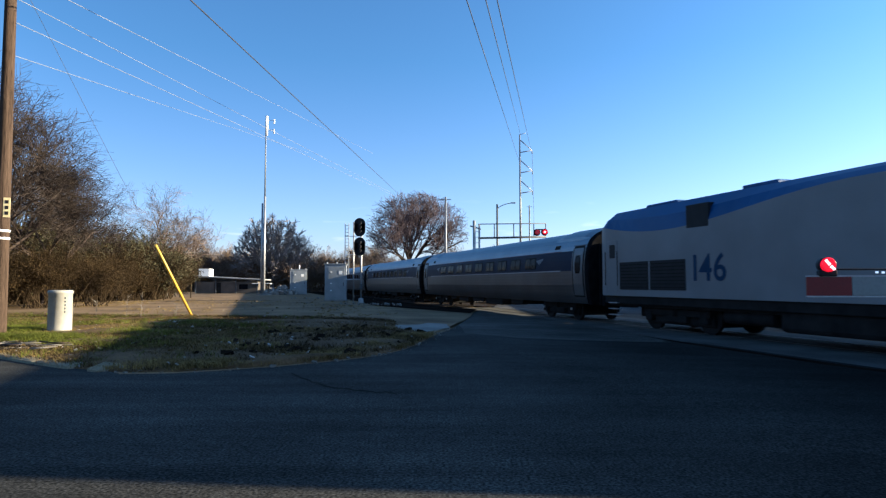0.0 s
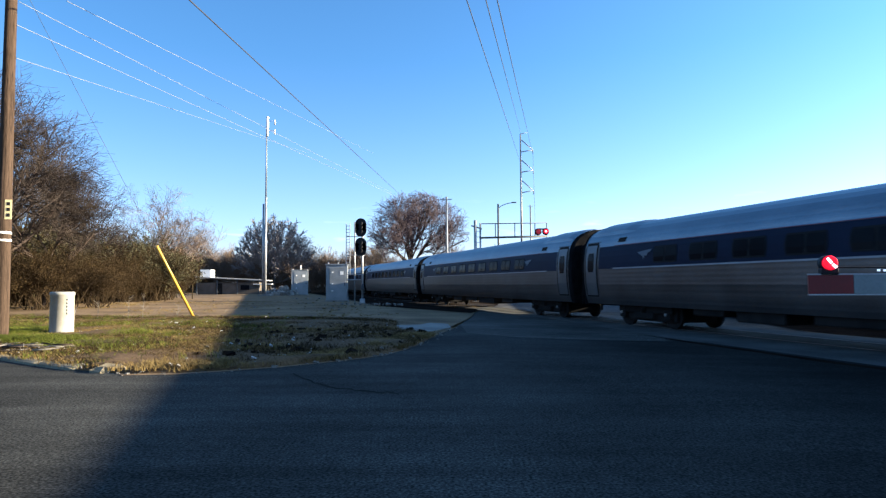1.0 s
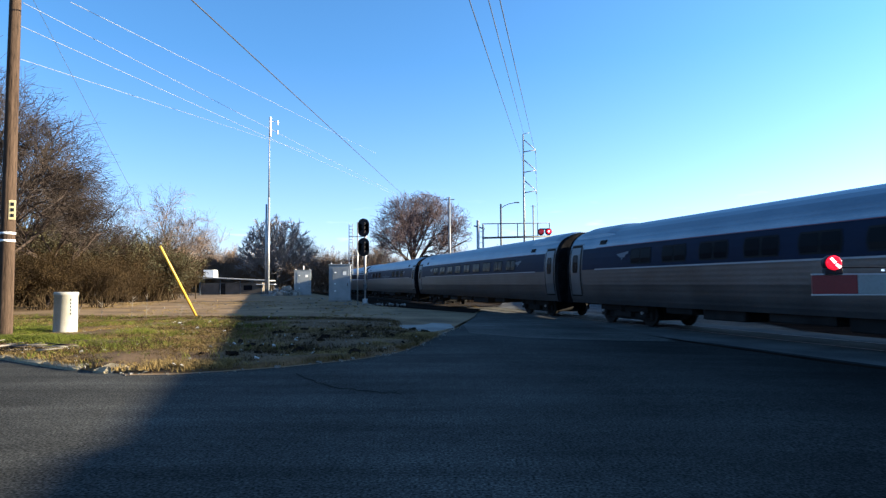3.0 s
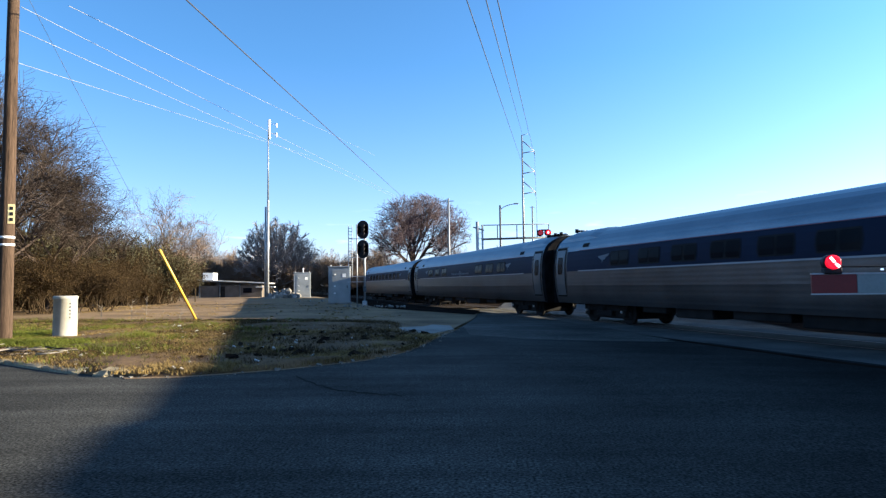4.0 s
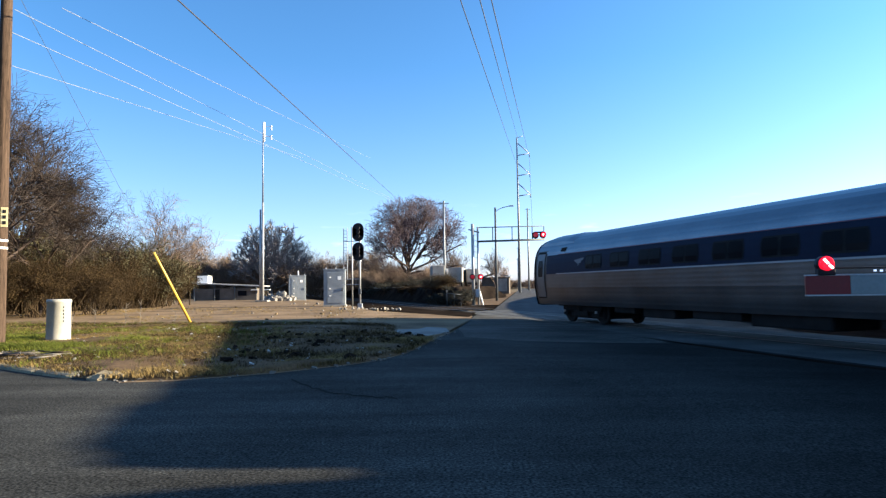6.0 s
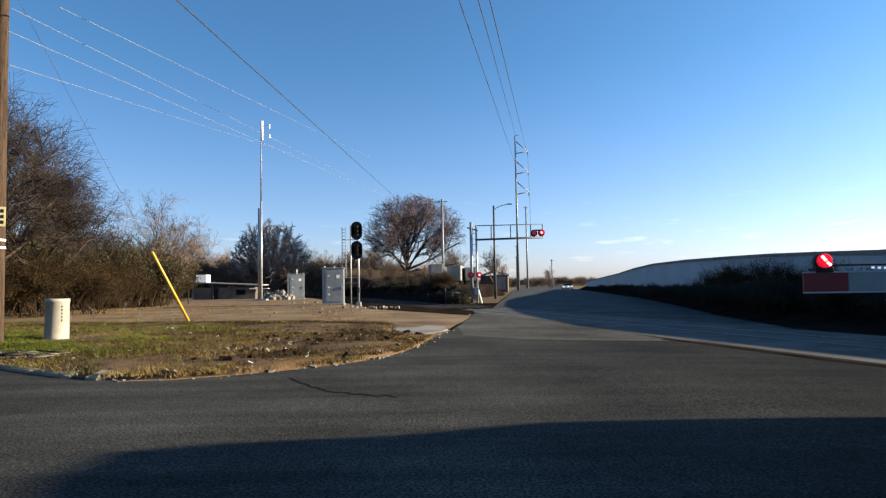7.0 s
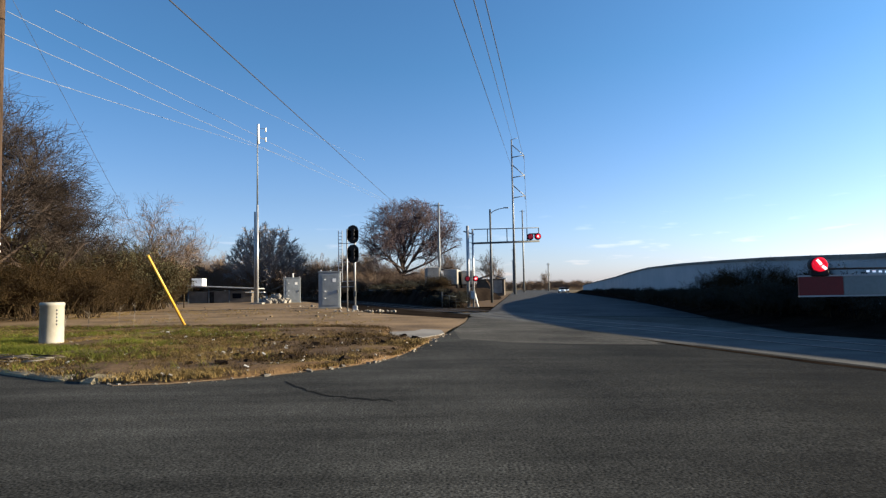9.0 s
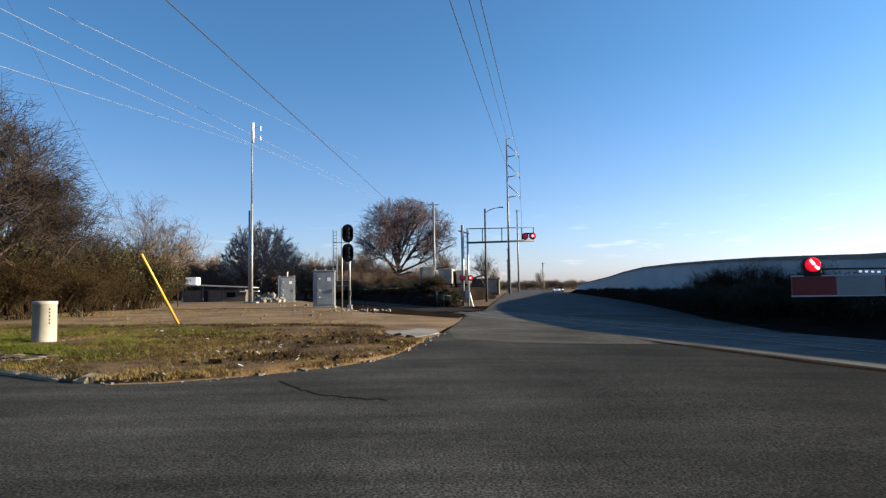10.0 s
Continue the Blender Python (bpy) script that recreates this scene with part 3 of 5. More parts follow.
def coach(m):
    c = thing("passenger_coach", m, "fluted stainless steel passenger coach with dark blue window band", "train car", "coaches of the train")
    h = COACH / 2
    low = [(half_width(z), z) for z in (0.75, 0.9, 1.1, 1.5, 2.09)]
    low_pts = ribbed(low, 0.075, 0.0018)
    prof = [(-y, z) for y, z in reversed(low_pts)]
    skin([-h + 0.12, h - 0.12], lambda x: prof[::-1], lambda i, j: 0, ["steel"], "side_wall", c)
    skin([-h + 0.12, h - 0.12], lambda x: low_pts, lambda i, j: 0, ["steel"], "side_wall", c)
    band = [(half_width(z), z) for z in (2.09, 2.3, 2.55, 2.75, 2.93)]
    for side in (-1, 1):
        skin([-h + 0.12, h - 0.12], lambda x: [(side * y, z) for y, z in band], lambda i, j: 0, ["belt"], "window_band", c, "dark blue window band")
        part("stripe", side_panel(bmesh.new(), side, -h + 2.3, h - 2.3, 2.075, 2.12, 0.014, n=1), "stripe", c, "thin white stripe")
        part("stripe", side_panel(bmesh.new(), side, -h + 2.3, h - 2.3, 2.935, 2.955, 0.012, n=1), "red_stripe", c, "thin red stripe")
    roof = ribbed([(half_width(z), z) for z in (2.93, 3.1, 3.3, 3.5, 3.65, 3.76)], 0.06, 0.003) + [(0.34, 3.84), (0.0, 3.87)]
    full = roof + [(-y, z) for y, z in reversed(roof[:-1])]
    skin([-h + 0.12, h - 0.12], lambda x: full, lambda i, j: 0, ["skylit_steel"], "roof", c, "fluted steel roof")
    box_bm = bmesh.new()
    box(box_bm, (0, 0, 0.95), (COACH - 0.05, 2.7, 0.4))
    part("floor_frame", box_bm, "dark_under", c)
    for e in (-1, 1):
        bm = bmesh.new()
        pts = [(half_width(z) + 0.012, z) for z in (0.72, 1.0, 1.5, 2.0, 2.45, 2.85, 3.1, 3.3, 3.5, 3.65, 3.76, 3.84)]
        ring = pts + [(-y, z) for y, z in reversed(pts)]
        rows = [[bm.verts.new((e * (h + dx), y * k, 0.72 + (z - 0.72) * (0.5 + k / 2))) for y, z in ring] for dx, k in ((-0.22, 1.0), (-0.05, 0.995), (0.0, 0.96))]
        for r0, r1 in zip(rows, rows[1:]):
            for j in range(len(ring)):
                bm.faces.new((r0[j], r0[(j + 1) % len(ring)], r1[(j + 1) % len(ring)], r1[j]))
        bm.faces.new(rows[-1])
        bmesh.ops.recalc_face_normals(bm, faces=bm.faces[:])
        part("end_cap", bm, "end_rubber", c)
        bm = bmesh.new()
        for k in range(3):
            box(bm, (e * (h + 0.07 + k * 0.14), 0, 1.93), (0.11, 2.2 - 0.08 * (k % 2), 2.5), 0.025)
        part("diaphragm", bm, "end_rubber", c, "black rubber gangway bellows")
        one_box("coupler", (e * (h + 0.15), 0, 0.75), (0.5, 0.3, 0.26), "dark_under", c, 0.03)
        crest = [(half_width(3.32) - 0.03, 3.32)] + [(half_width(z) + 0.03, z + 0.055) for z in (3.45, 3.55, 3.65, 3.76, 3.84)] + [(0.0, 3.93)]
        crest = crest + [(-y, z) for y, z in reversed(crest[:-1])]
        low_roof = [(y, z - 0.075) for y, z in crest]
        skin(sorted(e * (h - dx) for dx in (0.30, 0.75, 2.7, 3.3)), lambda x: crest if 0.5 < h - abs(x) < 3.0 else low_roof, lambda i, j: 0, ["skylit_steel"], "roof_hatch", c)
        for side in (-1, 1):
            x0, x1 = sorted((e * (h - 0.34), e * (h - 1.18)))
            part("door_surround", side_panel(bmesh.new(), side, x0 - 0.12, x1 + 0.12, 1.02, 3.16, 0.006, n=8), "steel", c)
            # raised dark panel; its colour stands in for shade in the door recess
            frame_bm = side_panel(bmesh.new(), side, x0 - 0.05, x1 + 0.04, 1.02, 3.12, 0.014, n=8, corner=0.05)
            part("door_frame", frame_bm, "dark_under", c, "dark border standing in for the door's recess shade")
            door = part("door", side_panel(bmesh.new(), side, x0 + 0.04, x1 - 0.04, 1.08, 3.02, 0.026, n=8), "door_steel", c, "plain steel side door")
            part("door_window", side_panel(bmesh.new(), side, x0 + 0.20, x1 - 0.20, 1.98, 2.72, 0.036, n=5, corner=0.05), "window", door, "dark door window")
            a, b = sorted((e * (h - 2.5), e * (h - 3.0)))
            part("grille", side_panel(bmesh.new(), side, a, b, 3.06, 3.22, 0.02, n=1, corner=0.02), "dark_under", c)
            a = e * (h - 4.3)
            logo_bm = bmesh.new()
            for k in range(3):
                w = half_width(2.5) + 0.02
                p = [(a + dx, side * (w - 0.05 * (z - 2.5)), z) for dx, z in ((-0.42 + 0.12 * k, 2.62 - 0.05 * k), (0.38 - 0.2 * k, 2.70 - 0.12 * k), (0.30 - 0.2 * k, 2.60 - 0.12 * k), (-0.30 + 0.1 * k, 2.54 - 0.05 * k))]
                logo_bm.faces.new([logo_bm.verts.new(q) for q in p])
            part("emblem", logo_bm, "logo", c, "pale chevron emblem")
    for side in (-1, 1):
        for k in range(9):
            x = -7.2 + k * 1.8
            w = part("window", side_panel(bmesh.new(), side, x - 0.62, x + 0.62, 2.22, 2.78, 0.010, n=3, corner=0.05), "rubber", c, "dark framed coach window")
            for dx in (-0.30, 0.30):
                part("pane", side_panel(bmesh.new(), side, x + dx - 0.27, x + dx + 0.27, 2.27, 2.73, 0.016, n=3, corner=0.03), "window", w)
    for x in (-9.1, 9.1):
        truck(c, x)
    for x, l, d in ((-5.6, 1.3, 0.26), (-3.6, 1.7, 0.36), (-0.9, 2.0, 0.30), (1.7, 2.5, 0.40), (4.9, 1.5, 0.28)):
        one_box("equipment_box", (x, -0.55, 0.80 - d / 2), (l, 1.5, d), "dark_under", c, 0.04)
    return c


def locomotive(m):
    c = thing("diesel_locomotive", m, "white and blue diesel passenger locomotive", "locomotive")
    xs = [-10.5, -10.47, -10.4, -10.28, -10.1, -9.5] + [-9.0 + 0.6 * k for k in range(27)] + [7.4, 8.2, 8.92, 9.2, 9.5, 9.9, 10.3]

    def wave(x):
        if x < -6.6:
            return 3.32 + 0.36 * min(1.0, (-6.6 - x) / 3.6) ** 2
        rise = min(1.0, (x + 6.6) / 7.0)
        return 3.32 + 0.63 * rise * rise * (3 - 2 * rise)

    def profile(x):
        end = max(0.0, (-10.1 - x) / 0.4) ** 2
        nose = max(0.0, (x - 8.92) / 1.1)
        top = 4.30 - 0.34 * end - 1.6 * nose
        w = 1.53 - 0.10 * end - 0.30 * nose
        zb = min(wave(x), top - 0.16)
        half = [(w, 1.12), (w + 0.005, 2.0), (w, min(2.8, zb - 0.1)), (w - 0.01, zb), (min(w - 0.01, w - 0.35 * max(0, (zb + 0.12 - 3.55))), zb + 0.12), (w * 0.66, top - 0.05), (w * 0.4, top), (0, top + 0.04)]
        half[4] = (w - 0.10 - 0.25 * max(0, zb - 3.3), (zb + top) / 2)
        return half + [(-y, z) for y, z in reversed(half[:-1])]

    n = len(profile(0)) - 1
    skin(xs, profile, lambda i, j: 1 if 3 <= j < n - 3 else 0, ["loco_white", "loco_blue"], "body", c, "pale grey body with a blue roof band")
    one_box("underframe", (0, 0, 0.98), (20.6, 2.9, 0.3), "dark_under", c, 0.03)
    one_box("fuel_tank", (0.5, 0, 0.62), (5.4, 2.7, 0.62), "dark_under", c, 0.12)
    # box added at the rear truck, blocks light showing beneath the body
    one_box("air_duct", (-6.7, 0, 0.62), (5.0, 1.3, 0.5), "dark_under", c, 0.05)
    for y in (-1.25, 1.25):
        one_box("side_sill", (-0.2, y, 0.90), (20.2, 0.08, 0.30), "dark_under", c, 0.02)
        for x in (-3.4, 3.9):
            one_tube("air_tank", (x - 0.9, y * 0.86, 0.60), (x + 0.9, y * 0.86, 0.60), 0.20, "dark_under", c, n=16)
    one_box("rear_plate", (-10.53, 0, 2.2), (0.08, 1.5, 2.5), "dark_under", c, 0.02)
    one_box("coupler", (-10.75, 0, 0.75), (0.5, 0.3, 0.26), "dark_under", c, 0.03)
    for x in (-6.7, 6.7):
        truck(c, x, 2.75, 0.51, False)
    for y in (-1, 1):
        for x0, x1 in ((-9.15, -7.45), (-7.35, -5.55)):
            g = one_box("radiator_grille", ((x0 + x1) / 2, y * 1.535, 1.84), (x1 - x0, 0.03, 0.98), "black", c, 0.01, "black side grille")
            for k in range(8):
                one_box("louvre", ((x0 + x1) / 2, y * 1.553, 1.44 + k * 0.112), (x1 - x0 - 0.1, 0.02, 0.03), "dark_under", g)
        one_box("roof_intake", (-5.0, y * 1.36, 3.62), (1.0, 0.34, 0.72), "black", c, 0.03, "black air intake box")
        d = one_box("side_door", (-9.62, y * 1.532, 2.2), (0.62, 0.03, 1.9), "loco_white", c, 0.015)
        one_box("door_window", (-9.62, y * 1.55, 2.75), (0.36, 0.02, 0.5), "black", d, 0.01)
        for dx in (-0.4, 0.4):
            one_tube("handrail", (-9.62 + dx, y * 1.60, 1.5), (-9.62 + dx, y * 1.60, 2.75), 0.018, "dark_under", c, n=6)
        for k in range(3):
            one_box("step", (-9.62, y * 1.45, 0.42 + k * 0.22), (0.6, 0.2, 0.03), "galv", c)
    one_box("roof_fan", (-7.7, 0, 4.32), (1.7, 1.6, 0.12), "loco_blue", c, 0.05)
    one_box("roof_fan", (-3.4, 0, 4.33), (1.3, 1.4, 0.18), "loco_blue", c, 0.05)
    one_box("exhaust_stack", (1.6, 0, 4.32), (1.4, 0.9, 0.2), "dark_under", c, 0.04)
    for y, rz in ((-1.542, 0), (1.542, math.pi)):
        for digit, dx in (("1", -0.56), ("4", -0.10), ("6", 0.48)):
            text = bpy.data.curves.new("fleet_digit", "FONT")
            text.body, text.size, text.extrude, text.align_x, text.offset = digit, 1.12, 0.004, "CENTER", 0.012
            text.materials.append(M["lettering"])
            ob = new("fleet_digit", text)
            ob.parent = c
            ob.matrix_basis = Matrix.Translation((-4.55 + dx * (1 if y < 0 else -1), y, 1.66)) @ Matrix.Rotation(rz, 4, "Z") @ Matrix.Rotation(math.pi / 2, 4, "X")
            tagged(ob, "dark blue fleet digit")
    return c


SPEED, HEAD = 25.11, 21.84          # metres a second; where the locomotive's tail stands at the start
TURN = math.degrees(math.atan2(-U.y, -U.x))


def train_pose(s):
    p = rail_xy(s, TRACK, RAIL_Z)
    return pose(p.x, p.y, p.z, 0, 0, TURN)


train = [(locomotive(train_pose(HEAD - 10.9)), HEAD - 10.9)]
first = coach(train_pose(HEAD + 13.0))
train.append((first, HEAD + 13.0))
for k in range(1, 6):
    s = HEAD + 13.0 + 26.0 * k
    train.append((copy_thing(first, train_pose(s)), s))
for k, e in ((5, 1), (4, -1)):          # the roof gear at one coupling
    one_box("roof_unit", (e * (COACH / 2 - (1.1 if e > 0 else 0.4)), -0.3, 3.935), (1.3 if e > 0 else 0.3, 0.5, 0.05), "dark_under", train[k][0], 0.02)
    for dx in (0.3, 0.9, 1.6)[:3 if e > 0 else 1]:
        one_tube("roof_vent", (e * (COACH / 2 - dx), -0.5, 3.85), (e * (COACH / 2 - dx), -0.5, 4.02), 0.08, "dark_under", train[k][0], n=10)
    one_tube("roof_pipe", (e * (COACH / 2 - 0.1), -0.3, 3.93), (e * (COACH / 2 - (2.4 if e > 0 else 0.7)), -0.3, 3.92), 0.03, "galv", train[k][0], n=6)

lounge = train[5][0]          # the coach with lettering in place of its middle windows
for ob in [o for o in lounge.children if o.name.startswith("window.") or o.name == "window"]:
    if abs(ob.data.vertices[0].co.x) < 3.0:
        for child in list(ob.children):
            bpy.data.objects.remove(child)
        bpy.data.objects.remove(ob)
for k in range(19):
    x = -1.75 + 0.195 * k
    if k in (8, 9, 10):
        continue
    part("letter_bar", side_panel(bmesh.new(), -1, x, x + (0.06, 0.10, 0.08)[k % 3], 2.23, 2.35 + 0.05 * (k in (0, 11)), 0.012, n=1), "logo", lounge, "pale illegible lettering")
ring = bmesh.new()
for k in range(20):
    a, b = (2 * math.pi * q / 20 for q in (k, k + 1))
    y = -half_width(2.29) - 0.012
    ring.faces.new([ring.verts.new((0.06 + q * math.cos(t), y, 2.29 + q * math.sin(t))) for q, t in ((0.20, a), (0.20, b), (0.13, b), (0.13, a))])
for q in (-0.06, 0.0, 0.06):
    box(ring, (0.06 + q, y, 2.29), (0.025, 0.006, 0.16))
part("round_emblem", ring, "logo", lounge, "pale ring-shaped emblem")


def motions():
    view_offset = {0.0: -0.3, 0.5: 0.05, 1.0: 0.28, 1.5: 0.1, 2.0: 0.3, 2.5: -0.35, 4.0: 0.4, 4.5: -0.75, 5.0: 0.35, 5.5: 0.06, 6.0: 0.1, 6.5: 0.3, 7.0: 0.5}   # metres; shifts the train to fit the camera's view at each time
    times = [-1.0] + [0.5 * k for k in range(21)] + [11.0]
    for vehicle, s in train:
        walk(vehicle, [(t, train_pose(s - SPEED * t + view_offset.get(t, 0.0))) for t in times])


# ---- gate arm with its mast ----
def gate():
    g = thing("crossing_gate", pose(2.32, 4.0, 1.366, 0, 0, -9), "lowered red and white railway crossing gate arm", "crossing gate")
    x = 0.0
    for k in range(16):
        w = 0.33 if k == 0 else 0.36
        one_box("red_panel" if k % 2 == 0 else "white_panel", (x + w / 2, 0, 0.075), (w - 0.001, 0.03, 0.15), "gate_red" if k % 2 == 0 else "gate_white", g, 0.004)
        x += w
    for z in (-0.006, 0.156):
        one_box("arm_edge", (2.85, 0, z), (5.7, 0.036, 0.012), "galv", g)
    lamp = one_box("lamp_bracket", (0.155, 0, 0.178), (0.13, 0.07, 0.05), "black", g, 0.008)
    part("lamp_housing", tube(bmesh.new(), (0.155, 0.05, 0.245), (0.155, -0.03, 0.245), 0.062, n=24), "black", lamp)
    part("lamp_lens", tube(bmesh.new(), (0.155, -0.03, 0.245), (0.155, -0.05, 0.245), 0.060, 0.050, n=24), "red_lamp", lamp, "glowing red lens")
    for a, b in (((0.128, 0.285), (0.158, 0.245)), ((0.165, 0.235), (0.192, 0.208))):
        bm = tube(bmesh.new(), (a[0], -0.052, a[1]), (b[0], -0.052, b[1]), 0.011, n=10)
        part("lamp_filament", bm, "red_hot", lamp, "hot bright streak in the lens")
    one_tube("lamp_cable", (0.22, 0, 0.21), (3.9, 0, 0.19), 0.008, "black", g, n=6)
    for k in range(4):
        # small white dots, taken as lights on the arm and set glowing
        one_box("reflector", (0.51 + 0.045 * k, -0.02, 0.185 - 0.002 * k), (0.018, 0.012, 0.016), "white_led", g)
    one_box("counterweight", (6.0, 0.0, 0.05), (0.9, 0.25, 0.3), "galv", g, 0.03)
    one_tube("mast", (5.6, 0.1, -1.75), (5.6, 0.1, 0.6), 0.07, "galv", g)
    one_box("mechanism", (5.6, 0.1, -0.1), (0.5, 0.4, 0.6), "galv", g, 0.04)
    for ob in g.children_recursive:          # arm 12 cm deep, scaled towards the camera so its shadow leaves the view
        ob.data.transform(Matrix.Scale(0.8, 4))


gate()


# ---- poles, cabinets, signals ----
def utility_pole():
    p = thing("utility_pole", pose(-11.82, 16.5, 0.0), "weathered brown wooden utility pole at the verge", "utility pole")
    bm = bmesh.new()
    n, rows = 20, []
    for k in range(13):
        z = -0.3 + k
        r = 0.185 - 0.005 * z
        rows.append([bm.verts.new((r * math.cos(a) * (1 + 0.02 * math.sin(7 * a + z)), r * math.sin(a), z)) for a in (2 * math.pi * i / n for i in range(n))])
    for r0, r1 in zip(rows, rows[1:]):
        for i in range(n):
            bm.faces.new((r0[i], r0[(i + 1) % n], r1[(i + 1) % n], r1[i]))
    bm.faces.new(rows[-1])
    part("pole", bm, "wood_pole", p, smooth=True)
    sign = one_box("tag", (0.13, -0.165, 3.48), (0.16, 0.012, 0.52), "tag_yellow", p, 0, "yellow vertical tag with illegible marks")
    sign.matrix_basis = Matrix.Rotation(0.35, 4, "Z")
    for k in range(3):
        one_box("tag_mark", (0.13, -0.176, 3.33 + 0.15 * k), (0.08, 0.008, 0.09), "black", sign)
    for z in (2.86, 2.66):
        part("band", tube(bmesh.new(), (0, 0, z - 0.03), (0, 0, z + 0.03), 0.180, n=20), "white_paint", p, "white band")
    one_box("crossarm", (0, 0.0, 11.0), (2.4, 0.1, 0.12), "wood_pole", p, 0.01)


utility_pole()


def bollard():
    b = thing("marker_post", pose(-11.25, 18.2, 0.02), "fat off-white cylindrical utility post standing in the grass", "utility post")
    bm = bmesh.new()
    prof = [(0.31, 0.0), (0.315, 0.06), (0.31, 1.14), (0.325, 1.15), (0.325, 1.22), (0.30, 1.245), (0.0, 1.25)]
    rows = [[bm.verts.new((r * math.cos(a), r * math.sin(a), z)) for a in (2 * math.pi * i / 32 for i in range(32))] for r, z in prof[:-1]]
    for r0, r1 in zip(rows, rows[1:]):
        for i in range(32):
            bm.faces.new((r0[i], r0[(i + 1) % 32], r1[(i + 1) % 32], r1[i])).smooth = True
    bm.faces.new(rows[-1])
    part("post", bm, "bollard", b)
    for k in range(5):
        a = -0.62
        one_box("mark", (0.316 * math.cos(a), 0.316 * math.sin(a), 0.62 + 0.1 * k), (0.03, 0.03, 0.05), "grey_pole", b)


bollard()


def guy():
    a, top = Vector((-10.84, 26.77, 0.0)), Vector((-11.93, 16.5, 10.4))
    g = thing("guy_wire", pose(0, 0, 0), "yellow plastic guard on a slanting steel guy wire", "guy wire")
    one_tube("wire", a, top, 0.006, "wire", g, n=6)
    e = a + (top - a).normalized() * 4.15
    one_tube("guard", a + (top - a) * 0.004, e, 0.055, "yellow", g, 0.05, 12, "yellow plastic sleeve")


guy()


def wire(name, pts, r, material, label):
    cu = bpy.data.curves.new(name, "CURVE")
    cu.dimensions, cu.bevel_depth, cu.bevel_resolution = "3D", r, 1
    sp = cu.splines.new("POLY")
    sp.points.add(len(pts) - 1)
    for p, q in zip(sp.points, pts):
        p.co = (*q, 1)
    cu.materials.append(M[material])
    return tagged(new(name, cu), label, "cable", "overhead cables")


def sagged(a, b, sag, n=24):
    return [Vector(a).lerp(Vector(b), k / n) - Vector((0, 0, 4 * sag * (k / n) * (1 - k / n))) for k in range(n + 1)]


wire("overhead_cable", sagged((-7.9, -25, 7.0), (-7.2, 110, 16.4), 0.0), 0.022, "wire", "thick black overhead cable")
for a, b in (((-11.6, 16.5, 9.19), (-10.72, 30, 10.10)), ((-11.66, 16.5, 8.55), (-10.71, 30, 9.51)), ((-11.63, 16.5, 7.62), (-12.6, 28, 9.53)), ((-10.3, 16.5, 9.2), (-10.2, 30, 11.2))):
    a, b = Vector(a), Vector(b)
    wire("overhead_cable", sagged(a, a + (b - a) * 5, 0.0), 0.0085, "bright_wire", "thin bare metal cable shining in the sun")

LATTICE = (18.35, 150.0)
for a, z, dx in (((1.1, 30, 15.45), 30.5, 0.0), ((2.06, 30, 15.4), 37.6, 0.2), ((2.62, 30, 15.4), 33.0, 2.9)):
    a = Vector(a)
    b = Vector((LATTICE[0] + dx, LATTICE[1], z))
    wire("overhead_cable", [b.lerp(a, k / 12) for k in range(19)], 0.028, "wire", "dark transmission line cable")


def transmission_pole():
    p = thing("transmission_pole", pose(*LATTICE, -0.16), "tall slim steel transmission pole with three insulator brackets", "power pole")
    one_tube("shaft", (0, 0, 0), (0, 0, 37.8), 0.32, "grey_pole", p, 0.16, 14)
    for z in (33.4, 28.4, 23.4):
        a = part("bracket", tube(tube(bmesh.new(), (0, 0, z), (3.0, 0, z + 0.5), 0.13, 0.09), (0.2, 0, z + 3.0), (3.0, 0, z + 0.5), 0.13, 0.09), "grey_pole", p)
        one_tube("insulator", (3.0, 0, z + 0.5), (3.0, 0, z - 0.4), 0.09, "dark_pole", a)
    one_tube("tip_arm", (0, 0, 37.8), (1.5, 0, 38.2), 0.08, "grey_pole", p, 0.05)
    one_tube("drop_cable", (3.0, 0, 33.9), (3.3, 0, 15.0), 0.035, "wire", p, n=6)


transmission_pole()


def radio_tower():
    p = thing("radio_mast", pose(-21.85, 75.0, 0.0), "slim galvanized radio mast with white antenna at its top", "antenna mast")
    one_tube("lower_shaft", (0, 0, 0), (0, 0, 12.0), 0.16, "galv", p, 0.13, 14)
    one_tube("upper_shaft", (0, 0, 12.0), (0, 0, 21.6), 0.10, "grey_pole", p, 0.06, 12)
    one_tube("antenna", (0.12, -0.1, 19.5), (0.12, -0.1, 21.9), 0.16, "white_paint", p, 0.16, 14, "white tubular antenna")
    for z in (20.0, 21.2):
        one_tube("arm", (0, 0, z + 0.2), (1.0, 0, z + 0.2), 0.03, "galv", p, n=8)
        one_tube("dipole", (1.0, 0, z - 0.25), (1.0, 0, z + 0.3), 0.09, "white_paint", p, n=8)
    one_tube("side_pole", (-0.32, 0.1, 0), (-0.32, 0.1, 11.2), 0.12, "galv", p, 0.11, 12)
    one_box("footing", (0, 0, 0.08), (1.5, 1.2, 0.25), "concrete", p, 0.03)


radio_tower()


